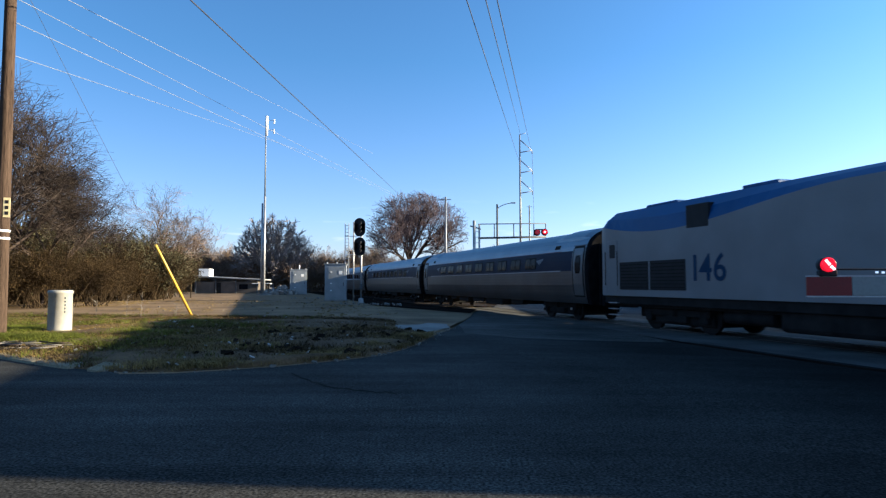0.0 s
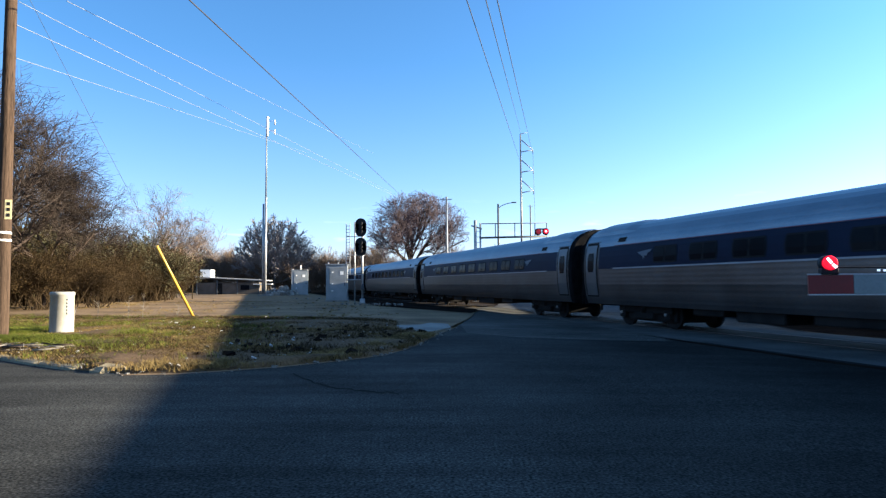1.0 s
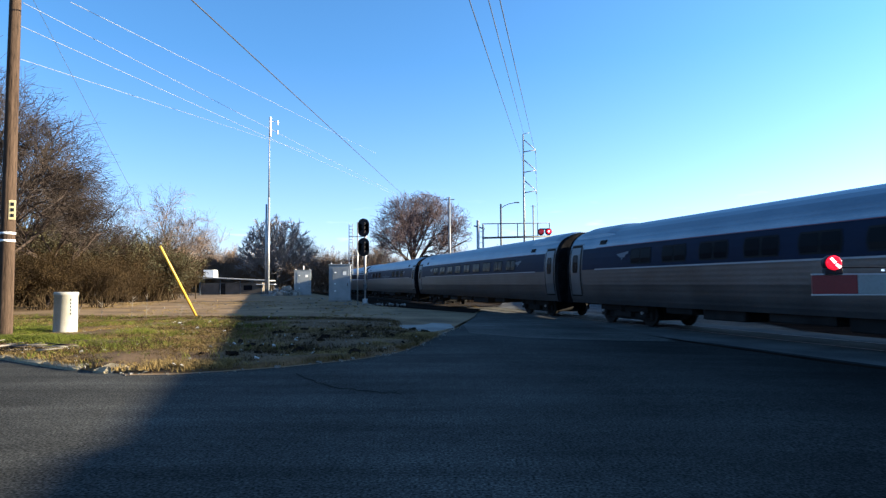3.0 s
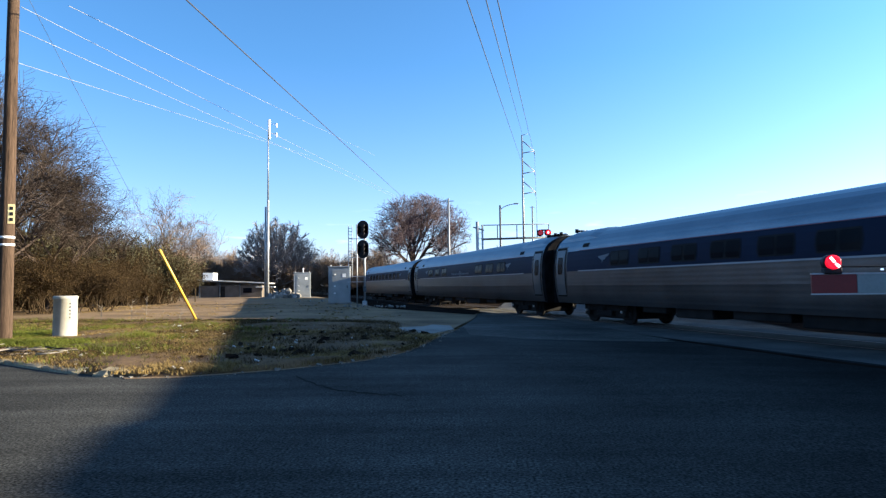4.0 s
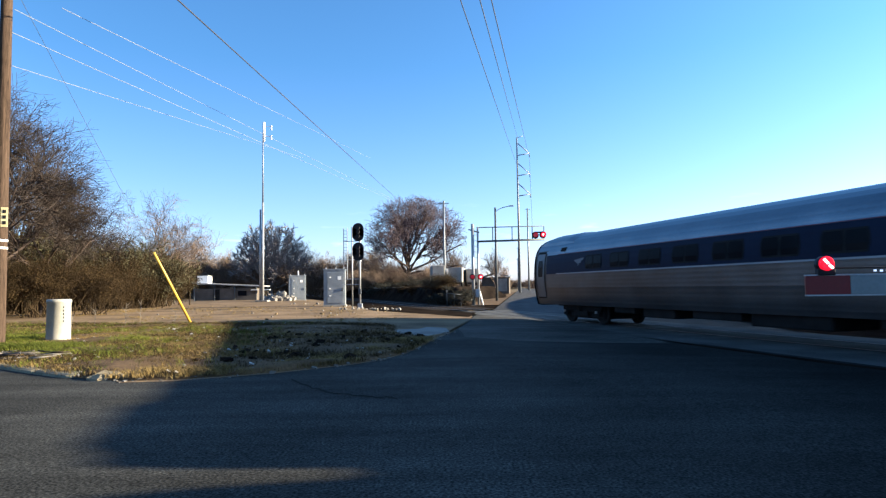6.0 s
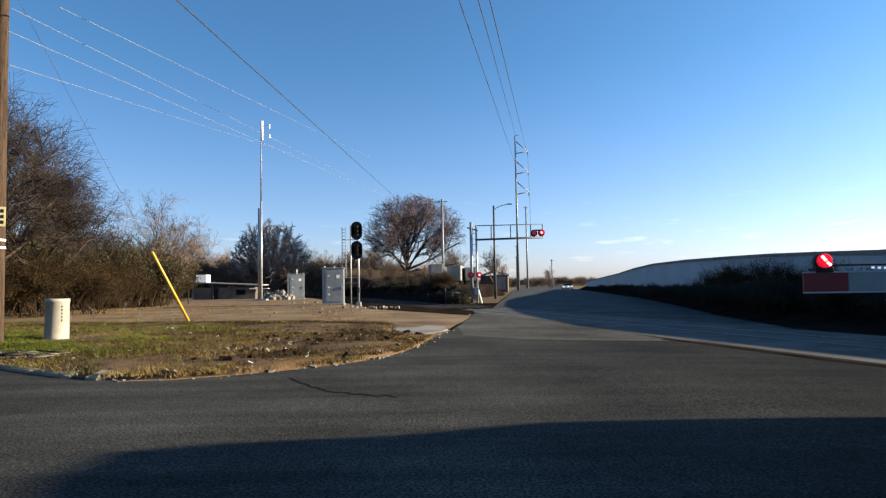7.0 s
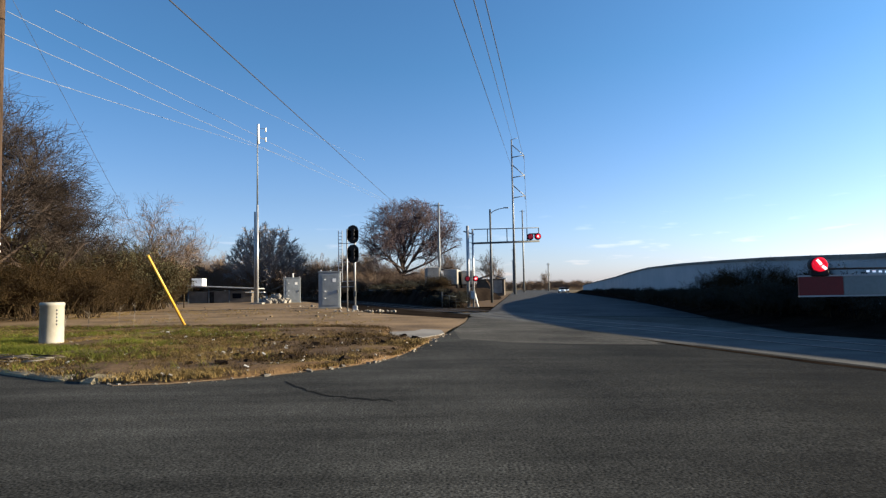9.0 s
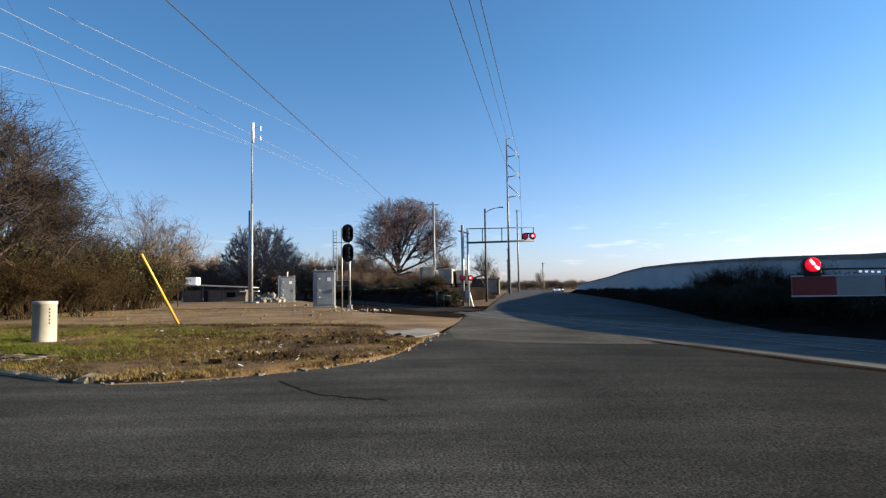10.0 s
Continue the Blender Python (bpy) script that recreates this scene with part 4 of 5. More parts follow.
def signal_cabinet(m, w, d, h, label, antenna=False):
    c = thing("signal_cabinet", m, label, "equipment cabinet", "railway equipment cabinets")
    one_box("body", (0, 0, h / 2 + 0.1), (w, d, h), "cabinet", c, 0.02)
    one_box("roof", (0, 0, h + 0.12), (w + 0.12, d + 0.12, 0.09), "cabinet", c, 0.03)
    one_box("plinth", (0, 0, 0.02), (w + 0.15, d + 0.15, 0.2), "concrete", c, 0.02)
    door = one_box("door", (0.08, -d / 2 - 0.02, h / 2 + 0.08), (w * 0.76, 0.04, h * 0.86), "cabinet", c, 0.012)
    for z in (0.3, 0.5, 0.82):
        one_box("latch", (-w * 0.2, -d / 2 - 0.06, h * z), (0.14, 0.05, 0.09), "white_paint", door, 0.01)
    one_box("notice", (w * 0.24, -d / 2 - 0.045, h * 0.80), (w * 0.16, 0.012, h * 0.1), "white_paint", door)
    one_box("door_handle", (w * 0.38, -d / 2 - 0.07, h * 0.48), (0.05, 0.06, 0.26), "black", door, 0.01)
    for sx in (-1, 0.1, 1):
        one_tube("lifting_eye", (sx * w * 0.42, 0, h + 0.15), (sx * w * 0.42, 0, h + 0.30), 0.05, "galv", c, n=8)
    if antenna:
        one_tube("vent_pipe", (0.1, 0, h + 0.1), (0.1, 0, h + 0.75), 0.07, "white_paint", c)


signal_cabinet(pose(-9.0, 51.4, 0.0, 0, 0, 6), 1.72, 1.5, 2.9, "grey metal railway signal cabinet with locked door")
signal_cabinet(pose(-18.95, 80.5, 0.0, 0, 0, 12), 2.1, 1.8, 3.1, "smaller grey metal equipment cabinet with vent pipe", True)


def rail_signal():
    s = thing("rail_signal", pose(-6.28, 46.6, 0.0), "two-headed black railway signal on a silver mast", "railway signal")
    one_tube("mast", (0, 0, 0), (0, 0, 6.2), 0.075, "galv", s, n=14)
    one_box("base", (0, 0, 0.15), (0.35, 0.35, 0.35), "galv", s, 0.04)
    one_box("junction_box", (0, -0.1, 1.2), (0.2, 0.22, 0.4), "dark_pole", s, 0.02)
    for z in (5.66, 4.20):
        plate = bmesh.new()
        for k, r in ((0.27, 0.42), (-0.27, 0.42)):
            tube(plate, (-0.1, -0.14, z + k), (-0.1, -0.19, z + k), r, n=28)
        box(plate, (-0.1, -0.165, z), (0.84, 0.05, 0.54))
        b = part("backplate", plate, "black", s, "black oval target plate")
        for k in (0.3, 0, -0.3):
            part("hood", tube(bmesh.new(), (-0.1, -0.19, z + k), (-0.1, -0.5, z + k), 0.14, n=16), "black", b)
        one_box("head_bracket", (-0.04, -0.02, z - 0.62), (0.3, 0.14, 0.1), "white_paint", s, 0.02)
    for x in (-1.24, -0.96):
        one_tube("ladder_rail", (x, 0.15, 2.1), (x, 0.15, 6.0), 0.03, "galv", s, n=6)
    for k in range(15):
        one_tube("rung", (-1.24, 0.15, 2.3 + 0.25 * k), (-0.96, 0.15, 2.3 + 0.25 * k), 0.018, "galv", s, n=6)
    for z in (1.75, 2.15, 3.6, 5.0):
        one_tube("brace", (-1.24, 0.15, z), (0, 0, z), 0.025, "galv", s, n=6)
    one_tube("side_post", (-0.60, 0.2, 0.0), (-0.60, 0.2, 6.1), 0.05, "galv", s, n=10)
    one_box("walkway", (-0.75, 0.2, 1.75), (1.1, 0.5, 0.05), "galv", s, 0.01)


rail_signal()


def flasher(parent, x, y, z, lit, r=0.26):
    f = part("flasher_disc", tube(bmesh.new(), (x, y, z), (x, y - 0.05, z), r, n=24), "black", parent, "black round flasher disc")
    part("flasher_hood", tube(bmesh.new(), (x, y - 0.05, z), (x, y - 0.2, z), r * 0.72, r * 0.70, 20), "black", f)
    part("flasher_lens", tube(bmesh.new(), (x, y - 0.2, z), (x, y - 0.215, z), r * 0.68, r * 0.6, 20), lit, f, "red warning lens")
    if lit == "red_lamp":
        part("flasher_bulb", tube(bmesh.new(), (x, y - 0.214, z), (x, y - 0.225, z), r * 0.3, r * 0.24, 14), "red_hot", f, "hot bright centre of the lens")


def cantilever():
    c = thing("cantilever_crossing_signal", Matrix.LocRotScale((2.54, 53.4, -0.38), None, (1.156, 1.156, 1.156)), "silver cantilever crossing signal reaching over the road", "crossing signal")
    one_tube("post", (0, 0, 0), (0, 0, 6.25), 0.13, "galv", c, 0.11, 14)
    one_tube("post", (0.38, 0, 0), (0.38, 0, 6.0), 0.08, "galv", c, 0.07, 12)
    for k in range(12):
        one_tube("rung", (0, 0, 0.8 + 0.42 * k), (0.38, 0, 0.8 + 0.42 * k), 0.02, "galv", c, n=6)
    one_tube("top_chord", (0.3, 0, 5.98), (5.36, 0, 6.02), 0.035, "dark_pole", c)
    one_tube("bottom_chord", (0.3, 0, 4.93), (5.36, 0, 5.02), 0.075, "dark_pole", c)
    for x in (1.5, 2.95, 4.45, 5.33):
        one_tube("strut", (x, 0, 4.97), (x, 0, 6.0), 0.035, "dark_pole", c, n=8)
    one_tube("crosstree", (-0.3, 0, 5.85), (0.5, 0, 5.6), 0.05, "dark_pole", c, n=8)
    one_box("flasher_box", (4.95, -0.1, 5.55), (0.5, 0.14, 0.1), "black", c)
    flasher(c, 4.66, -0.1, 5.34, "red_dim")
    flasher(c, 5.22, -0.1, 5.36, "red_lamp")
    flasher(c, -0.08, -0.25, 2.30, "red_dim", 0.22)
    flasher(c, 0.52, -0.25, 2.30, "red_lamp", 0.22)
    one_box("base_plate", (0.2, 0, 0.1), (0.9, 0.6, 0.25), "concrete", c, 0.03)
    one_tube("gate_strut", (0.45, -0.1, 1.2), (0.7, -0.2, 0.1), 0.07, "white_paint", c)
    one_box("gate_machine", (0.3, -0.2, 1.1), (0.34, 0.3, 0.6), "galv", c, 0.03)


cantilever()


def lamp_post():
    p = thing("street_lamp", pose(5.72, 67.4, -0.16), "dark street lamp pole with one curved arm", "street lamp")
    one_tube("pole", (0, 0, 0), (0, 0, 10.2), 0.14, "dark_pole", p, 0.10, 12)
    pts = [(0, 0, 9.7), (0.4, 0, 10.0), (0.9, 0, 10.2), (1.5, 0, 10.32)]
    arm = bmesh.new()
    for a, b in zip(pts, pts[1:]):
        tube(arm, a, b, 0.04, n=8)
    part("arm", arm, "dark_pole", p)
    one_box("lamp_head", (1.75, 0, 10.34), (0.55, 0.25, 0.12), "grey_pole", p, 0.04)


lamp_post()


def wooden_pole(x, y, h, r, label, group="distant poles"):
    p = thing("utility_pole", pose(x, y, -0.1), label, "utility pole", group)
    one_tube("pole", (0, 0, 0), (0, 0, h), r, "grey_pole", p, r * 0.7, 12)
    one_box("crossarm", (0, 0, h - 0.4), (1.6, 0.1, 0.12), "grey_pole", p)


wooden_pole(0.15, 95, 14.8, 0.2, "grey wooden pole standing before the round tree")
wooden_pole(27.4, 200, 26.6, 0.3, "thin distant grey power pole")
wooden_pole(26.0, 215, 15, 0.3, "thin distant grey power pole")
wooden_pole(28.2, 235, 12, 0.3, "thin distant grey power pole")
wooden_pole(41, 232, 10.5, 0.3, "thin distant grey power pole")


# ---- beyond the rails: bank, wall, trailers ----
def step01(k):
    k = min(1.0, max(0.0, k))
    return k * k * (3 - 2 * k)


def bank_z(x, y):
    lat = x * V.x + y * V.y
    edge = y * (0.042 + 0.045 * step01((y - 72) / 14))
    return 1.68 * step01((lat - 16.5) / 1.7) * step01((edge - x) / 1.0) - 0.2


def bank():
    bm = bmesh.new()
    grid = []
    for i in range(96):
        row = []
        for j in range(30):
            p = rail_xy(42 + i * 1.8, 16.4 + j * (0.5 if j < 10 else 0) + max(0, j - 10) * 2.4 + (5 if j >= 10 else 0))
            z = bank_z(p.x, p.y)
            row.append(bm.verts.new((p.x, p.y, z + (0.10 * noise.noise(p * 0.7) if z > 0 else 0))))
        grid.append(row)
    for a, b in zip(grid, grid[1:]):
        for j in range(29):
            bm.faces.new((a[j], a[j + 1], b[j + 1], b[j])).smooth = True
    bmesh.ops.recalc_face_normals(bm, faces=bm.faces[:])
    tagged(part("embankment", bm, "bank"), "dark earth embankment beyond the rails, its shade put into the colour", "embankment", kind="structure")


bank()
WALL = [(38.4, 164.9, 1.74), (32.7, 127.8, 2.38), (27.6, 96.1, 2.82), (23.4, 75.3, 3.05), (20.6, 60.0, 3.14), (18.7, 47.0, 3.02), (17.5, 37.1, 2.84), (17.1, 31.8, 2.73), (16.95, 27.9, 2.61), (16.6, 23.2, 2.44), (20.1, 13.4, 2.52), (24.3, 0.0, 2.57), (36.3, -35.7, 2.57)]


def ramp_wall():
    bm, cap = bmesh.new(), bmesh.new()
    for b, z0, z1, t in ((bm, -0.5, 0.0, 0.2), (cap, -0.12, 0.05, 0.28)):
        rows = []
        for k, (x, y, z) in enumerate(WALL):
            p0, p1 = WALL[max(0, k - 1)], WALL[min(len(WALL) - 1, k + 1)]
            d = Vector((p1[1] - p0[1], p0[0] - p1[0], 0)).normalized() * t
            lo = z0 if b is bm else z + z0
            hi = z + z1
            rows.append([b.verts.new(q) for q in ((x - d.x, y - d.y, lo), (x - d.x, y - d.y, hi), (x + d.x, y + d.y, hi), (x + d.x, y + d.y, lo))])
        for r0, r1 in zip(rows, rows[1:]):
            for j in range(4):
                b.faces.new((r0[j], r0[(j + 1) % 4], r1[(j + 1) % 4], r1[j]))
        b.faces.new(rows[0]), b.faces.new(rows[-1])
        bmesh.ops.recalc_face_normals(b, faces=b.faces[:])
    w = thing("ramp_wall", pose(0, 0, 0), "long pale concrete retaining wall rising beside the road", "retaining wall", kind="structure")
    part("wall_face", bm, "pale_concrete", w)
    part("coping", cap, "concrete", w)


ramp_wall()


def verge_right():
    bm = bmesh.new()
    edge = [(34.6, 162), (30.2, 130), (26.0, 103), (23.2, 84), (20.9, 70), (18.7, 58), (16.7, 47), (14.6, 40), (13.2, 34), (12.0, 28), (11.7, 20.5), (12.2, 12), (15, 0), (26, -42)]
    rows = []
    for (ex, ey), (wx, wy, wz) in zip(edge, WALL):
        for_row = []
        for k in range(9):
            f = k / 8
            p = Vector((ex + (wx - 0.15 - ex) * f, ey + (wy - ey) * f, 0))
            for_row.append(bm.verts.new((p.x, p.y, ground_z(p.x, p.y) - 0.03 + 0.75 * step01((f - 0.15) / 0.85) + 0.05 * noise.noise(p))))
        rows.append(for_row)
    for r0, r1 in zip(rows, rows[1:]):
        for j in range(8):
            bm.faces.new((r0[j], r0[j + 1], r1[j + 1], r1[j])).smooth = True
    bmesh.ops.recalc_face_normals(bm, faces=bm.faces[:])
    tagged(part("roadside_slope", bm, "bank"), "overgrown slope below the wall, its shade put into the dark colour", "slope", kind="structure")


verge_right()


def trailer(x, y, w, h, rz):
    z = bank_z(x, y) + 0.05
    t = thing("box_trailer", pose(x, y, z, 0, 0, rz), "white box trailer parked on the bank, shade put into its grey", "trailer", "parked trailers")
    one_box("body", (0, 3.0, 0.55 + h / 2), (w, 7.0, h), "grimy", t, 0.05)
    for sx in (-0.23, 0.23):
        one_box("rear_door", (sx * w * 1.02, -0.53, 0.55 + h / 2), (w * 0.44, 0.05, h * 0.92), "grimy", t, 0.01)
    one_box("bumper", (0, -0.5, 0.45), (w, 0.1, 0.15), "dark_under", t)
    for sy in (0.6, 1.9):
        for sx in (-1, 1):
            part("tyre", tube(bmesh.new(), (sx * w * 0.38, sy, 0.42), (sx * w * 0.5, sy, 0.42), 0.44, n=18), "rubber", t)


trailer(-0.8, 90, 1.8, 2.5, 4)
trailer(1.75, 91, 2.0, 2.2, -6)
trailer(4.2, 93, 1.6, 2.0, 3)
slab = one_box("concrete_slab", (-7.3, 86, 1.46), (4.6, 2.0, 0.16), "concrete", None, 0.02)
tagged(slab, "pale concrete slab lying on the bank top", "slab")


def low_barrier():
    b = thing("guard_rail", pose(0.79, 51.8, -0.15), "low grey metal guard rail beside the crossing", "guard rail")
    for x, h in ((-0.55, 1.35), (0.05, 1.05), (0.6, 0.75)):
        one_tube("post", (x, 0, 0), (x, 0, h), 0.035, "dark_pole", b, n=8)
    one_tube("rail", (0.05, 0, 0.55), (1.6, 0, 0.5), 0.03, "dark_pole", b, n=8)
    one_tube("rail", (-0.55, 0, 1.1), (0.6, 0, 0.95), 0.025, "dark_pole", b, n=8)


low_barrier()


sheet("roadside_grass", [(4.6, 52.5), (5.9, 63), (10.3, 97), (19.3, 168), (14.5, 168), (6.4, 97), (3.0, 63), (2.6, 53)], "verge", 0.03, "dry yellow grass along the far road", step=4)


def small_house():
    h = thing("roadside_house", pose(10.3, 122, 0.0, 0, 0, -8), "small brown roadside building with a pale gable", "house")
    one_box("wall", (0, 0, 1.6), (5.2, 6.0, 3.2), "house_wall", h, 0.03)
    one_box("gable_panel", (1.2, -3.03, 1.7), (2.0, 0.06, 2.4), "grimy", h, 0.01)
    bm = bmesh.new()
    for sx in (-1, 1):
        box(bm, (sx * 1.45, 0, 3.62), (3.1, 6.6, 0.14), 0.01, Matrix.Rotation(sx * 0.3, 4, "Y"))
    part("roof", bm, "roof_grey", h)


small_house()


# ---- low shed and rubble at the far side of the lot ----
def shed():
    s = thing("low_shed", pose(-31.5, 91, 0, 0, 0, 4), "long low shed with a pale flat roof", "shed")
    one_box("wall", (0.3, 0, 0.85), (8.6, 5.0, 1.7), "house_wall", s, 0.03)
    part("roof", box(bmesh.new(), (0.6, -0.1, 2.25), (9.6, 6.0, 0.16), 0.03, Matrix.Rotation(0.055, 4, "Y")), "roof_grey", s, "pale low-pitched roof")
    for x in (-4.0, -1.2, 1.6, 4.6):
        one_box("post", (x, -2.8, 1.0), (0.14, 0.14, 2.4), "dark_pole", s)
    one_box("upper_room", (-3.5, 0.3, 2.95), (1.5, 2.0, 1.3), "white_paint", s, 0.03, "white upper box")
    one_box("awning", (5.2, -2.6, 1.45), (2.6, 1.0, 0.10), "white_paint", s, 0.02, "white awning")
    one_box("door", (-1.0, -2.53, 0.8), (0.9, 0.06, 1.6), "dark_under", s)
    one_box("window", (2.6, -2.53, 1.0), (1.2, 0.06, 0.7), "window", s)


shed()


def rock_mesh(seed, r):
    rng = random.Random(seed)
    bm = bmesh.new()
    bmesh.ops.create_icosphere(bm, subdivisions=1, radius=r)
    for v in bm.verts:
        v.co *= 0.7 + 0.55 * rng.random()
        v.co.z *= 0.7
    me = bpy.data.meshes.new("stone")
    bm.to_mesh(me), bm.free()
    me.materials.append(M["stone"])
    return me


ROCKS = [rock_mesh(k, 0.5) for k in range(5)]


def rubble(name, m, label, n, sx, sy, h, size):
    rng = random.Random(n)
    r = thing(name, m, label, "rubble pile", kind="")
    for k in range(n):
        a, d = rng.random() * 6.28, math.sqrt(rng.random())
        x, y = sx * d * math.cos(a), sy * d * math.sin(a)
        o = part("stone", rng.choice(ROCKS), None, r)
        k2 = size * (0.5 + rng.random())
        o.matrix_basis = Matrix.LocRotScale((x, y, h * (1 - d) * rng.random() + k2 * 0.2), Euler((rng.random() * 3, rng.random() * 3, rng.random() * 6)), (k2, k2, k2))


rubble("rubble_pile", pose(-20.8, 78.5, 0.0), "heap of pale broken stones beside the mast", 70, 2.0, 1.2, 1.0, 0.8)
rubble("rubble_pile", pose(-4.6, 42.0, 0.0, 0, 0, -28), "scatter of pale stones along the lot's edge", 34, 3.4, 0.5, 0.06, 0.17)
rubble("rubble_pile", pose(-11.5, 58.5, 0.0, 0, 0, -10), "scatter of pale stones below the cabinets", 16, 3.2, 0.6, 0.06, 0.2)


# ---- trees and shrubs ----
class Wood:
    """Tapered limbs as one mesh."""

    def __init__(self):
        self.v, self.f = [], []

    def limb(self, pts, radii, n):
        base = len(self.v)
        for k, (p, r) in enumerate(zip(pts, radii)):
            d = (pts[min(k + 1, len(pts) - 1)] - pts[max(k - 1, 0)]).normalized()
            a = d.orthogonal().normalized()
            b = d.cross(a)
            self.v += [tuple(p + (a * math.cos(t) + b * math.sin(t)) * r) for t in (2 * math.pi * i / n for i in range(n))]
        for k in range(len(pts) - 1):
            for i in range(n):
                q = base + k * n
                self.f.append((q + i, q + (i + 1) % n, q + n + (i + 1) % n, q + n + i))

    def leaf(self, p, d, size, rng):
        a = d.orthogonal().normalized()
        b = d.cross(a).normalized()
        t = rng.random() * 6.28
        e = (a * math.cos(t) + b * math.sin(t)) * size * 0.5
        q = len(self.v)
        self.v += [tuple(p - e * 0.4), tuple(p + d * size * 0.5 - e), tuple(p + d * size), tuple(p + d * size * 0.5 + e)]
        self.f.append((q, q + 1, q + 2, q + 3))

    def mesh(self, name, material):
        me = bpy.data.meshes.new(name)
        me.from_pydata(self.v, [], self.f)
        me.materials.append(M[material])
        me.validate()
        return me


def turned(rng, d, angle):
    a = d.orthogonal().normalized()
    a.rotate(Matrix.Rotation(rng.random() * 6.283, 3, d))
    out = d.copy()
    out.rotate(Matrix.Rotation(angle, 3, a))
    return out


def grow(rng, wood, twigs, p, d, length, r, level, plan, rise, leaves=None, shape=None):
    segs = 4 if level < 2 else (3 if level < len(plan) - 1 else 2)
    pts, radii = [p.copy()], [r]
    for k in range(segs):
        d = (d + Vector((rng.gauss(0, 0.13), rng.gauss(0, 0.13), rng.gauss(0, 0.13) + rise))).normalized()
        p = p + d * (length / segs)
        pts.append(p.copy())
        radii.append(max(r * (1 - 0.62 * (k + 1) / segs), plan[-1][2]))
    if shape and level >= 2:
        cz, rx, rz = shape
        if (pts[-1].x ** 2 + pts[-1].y ** 2) / rx ** 2 + (pts[-1].z - cz) ** 2 / rz ** 2 > rng.uniform(0.88, 1.06):
            return
    fine = level >= 3 or r < 0.03
    (twigs if fine else wood).limb(pts, radii, 3 if fine else (8 if level < 1 else 5))
    if level + 1 >= len(plan):
        if leaves is not None:
            for q in pts[1:]:
                for _ in range(3):
                    leaves.leaf(q, Vector((rng.gauss(0, 1), rng.gauss(0, 1), rng.gauss(0, 0.8))).normalized(), rng.uniform(0.05, 0.10), rng)
        return
    count, ratio, _, spread = plan[level + 1]
    for k in range(count):
        f = (0.25 if level else 0.55) + (0.75 if level else 0.45) * (k + rng.random()) / count
        i = min(segs - 1, int(f * segs))
        q = pts[i].lerp(pts[i + 1], f * segs - i)
        rr = (radii[i] * 0.72) if level else radii[i] * 0.62
        dd = (pts[i + 1] - pts[i]).normalized()
        grow(rng, wood, twigs, q, turned(rng, dd, rng.uniform(*spread)), length * ratio * rng.uniform(0.75, 1.2), rr, level + 1, plan, rise, leaves, shape)


def tree_model(seed, trunk, radius, plan, twig, rise=0.02, leaves="", stems=1, shape=None):
    rng = random.Random(seed)
    twigs = Wood()
    wood = twigs if stems > 1 else Wood()
    foliage = Wood() if leaves else None
    for k in range(stems):
        d = Vector((rng.gauss(0, 0.04), rng.gauss(0, 0.04), 1)) if stems == 1 else Vector((rng.gauss(0, 0.45), rng.gauss(0, 0.45), 1)).normalized()
        p = Vector((0, 0, -0.1)) if stems == 1 else Vector((rng.gauss(0, 0.9), rng.gauss(0, 0.9), -0.1))
        grow(rng, wood, twigs, p, d, trunk * rng.uniform(0.8, 1.1) if stems > 1 else trunk, radius, 0, plan, rise, foliage, shape)
    if stems > 1:
        out = [("brush", twigs.mesh("brush", twig))]
    else:
        out = [("trunk", wood.mesh("trunk", "bark")), ("crown", twigs.mesh("crown", twig))]
    if leaves:
        out.append(("foliage", foliage.mesh("foliage", leaves)))
    return out


def plant(model, name, x, y, z, scale, rz, label, category, group):
    ob = thing(name, Matrix.LocRotScale((x, y, z), Euler((0, 0, rz)), (scale, scale, scale)), label, category, group)
    for pname, me in model:
        tagged(part(pname, me, None, ob), kind="stuff" if pname in ("brush", "foliage") else "")
    return ob


D = radians
ROUND = tree_model(11, 5.0, 0.50, [(1, 1, 0.022, (0, 0)), (15, 1.75, 0.016, (D(8), D(88))), (6, 0.58, 0.022, (D(20), D(50))), (6, 0.58, 0.022, (D(20), D(50))), (6, 0.6, 0.022, (D(20), D(55))), (4, 0.65, 0.022, (D(20), D(60)))], "pink_twig", 0.012, shape=(9.8, 10.8, 7.0))


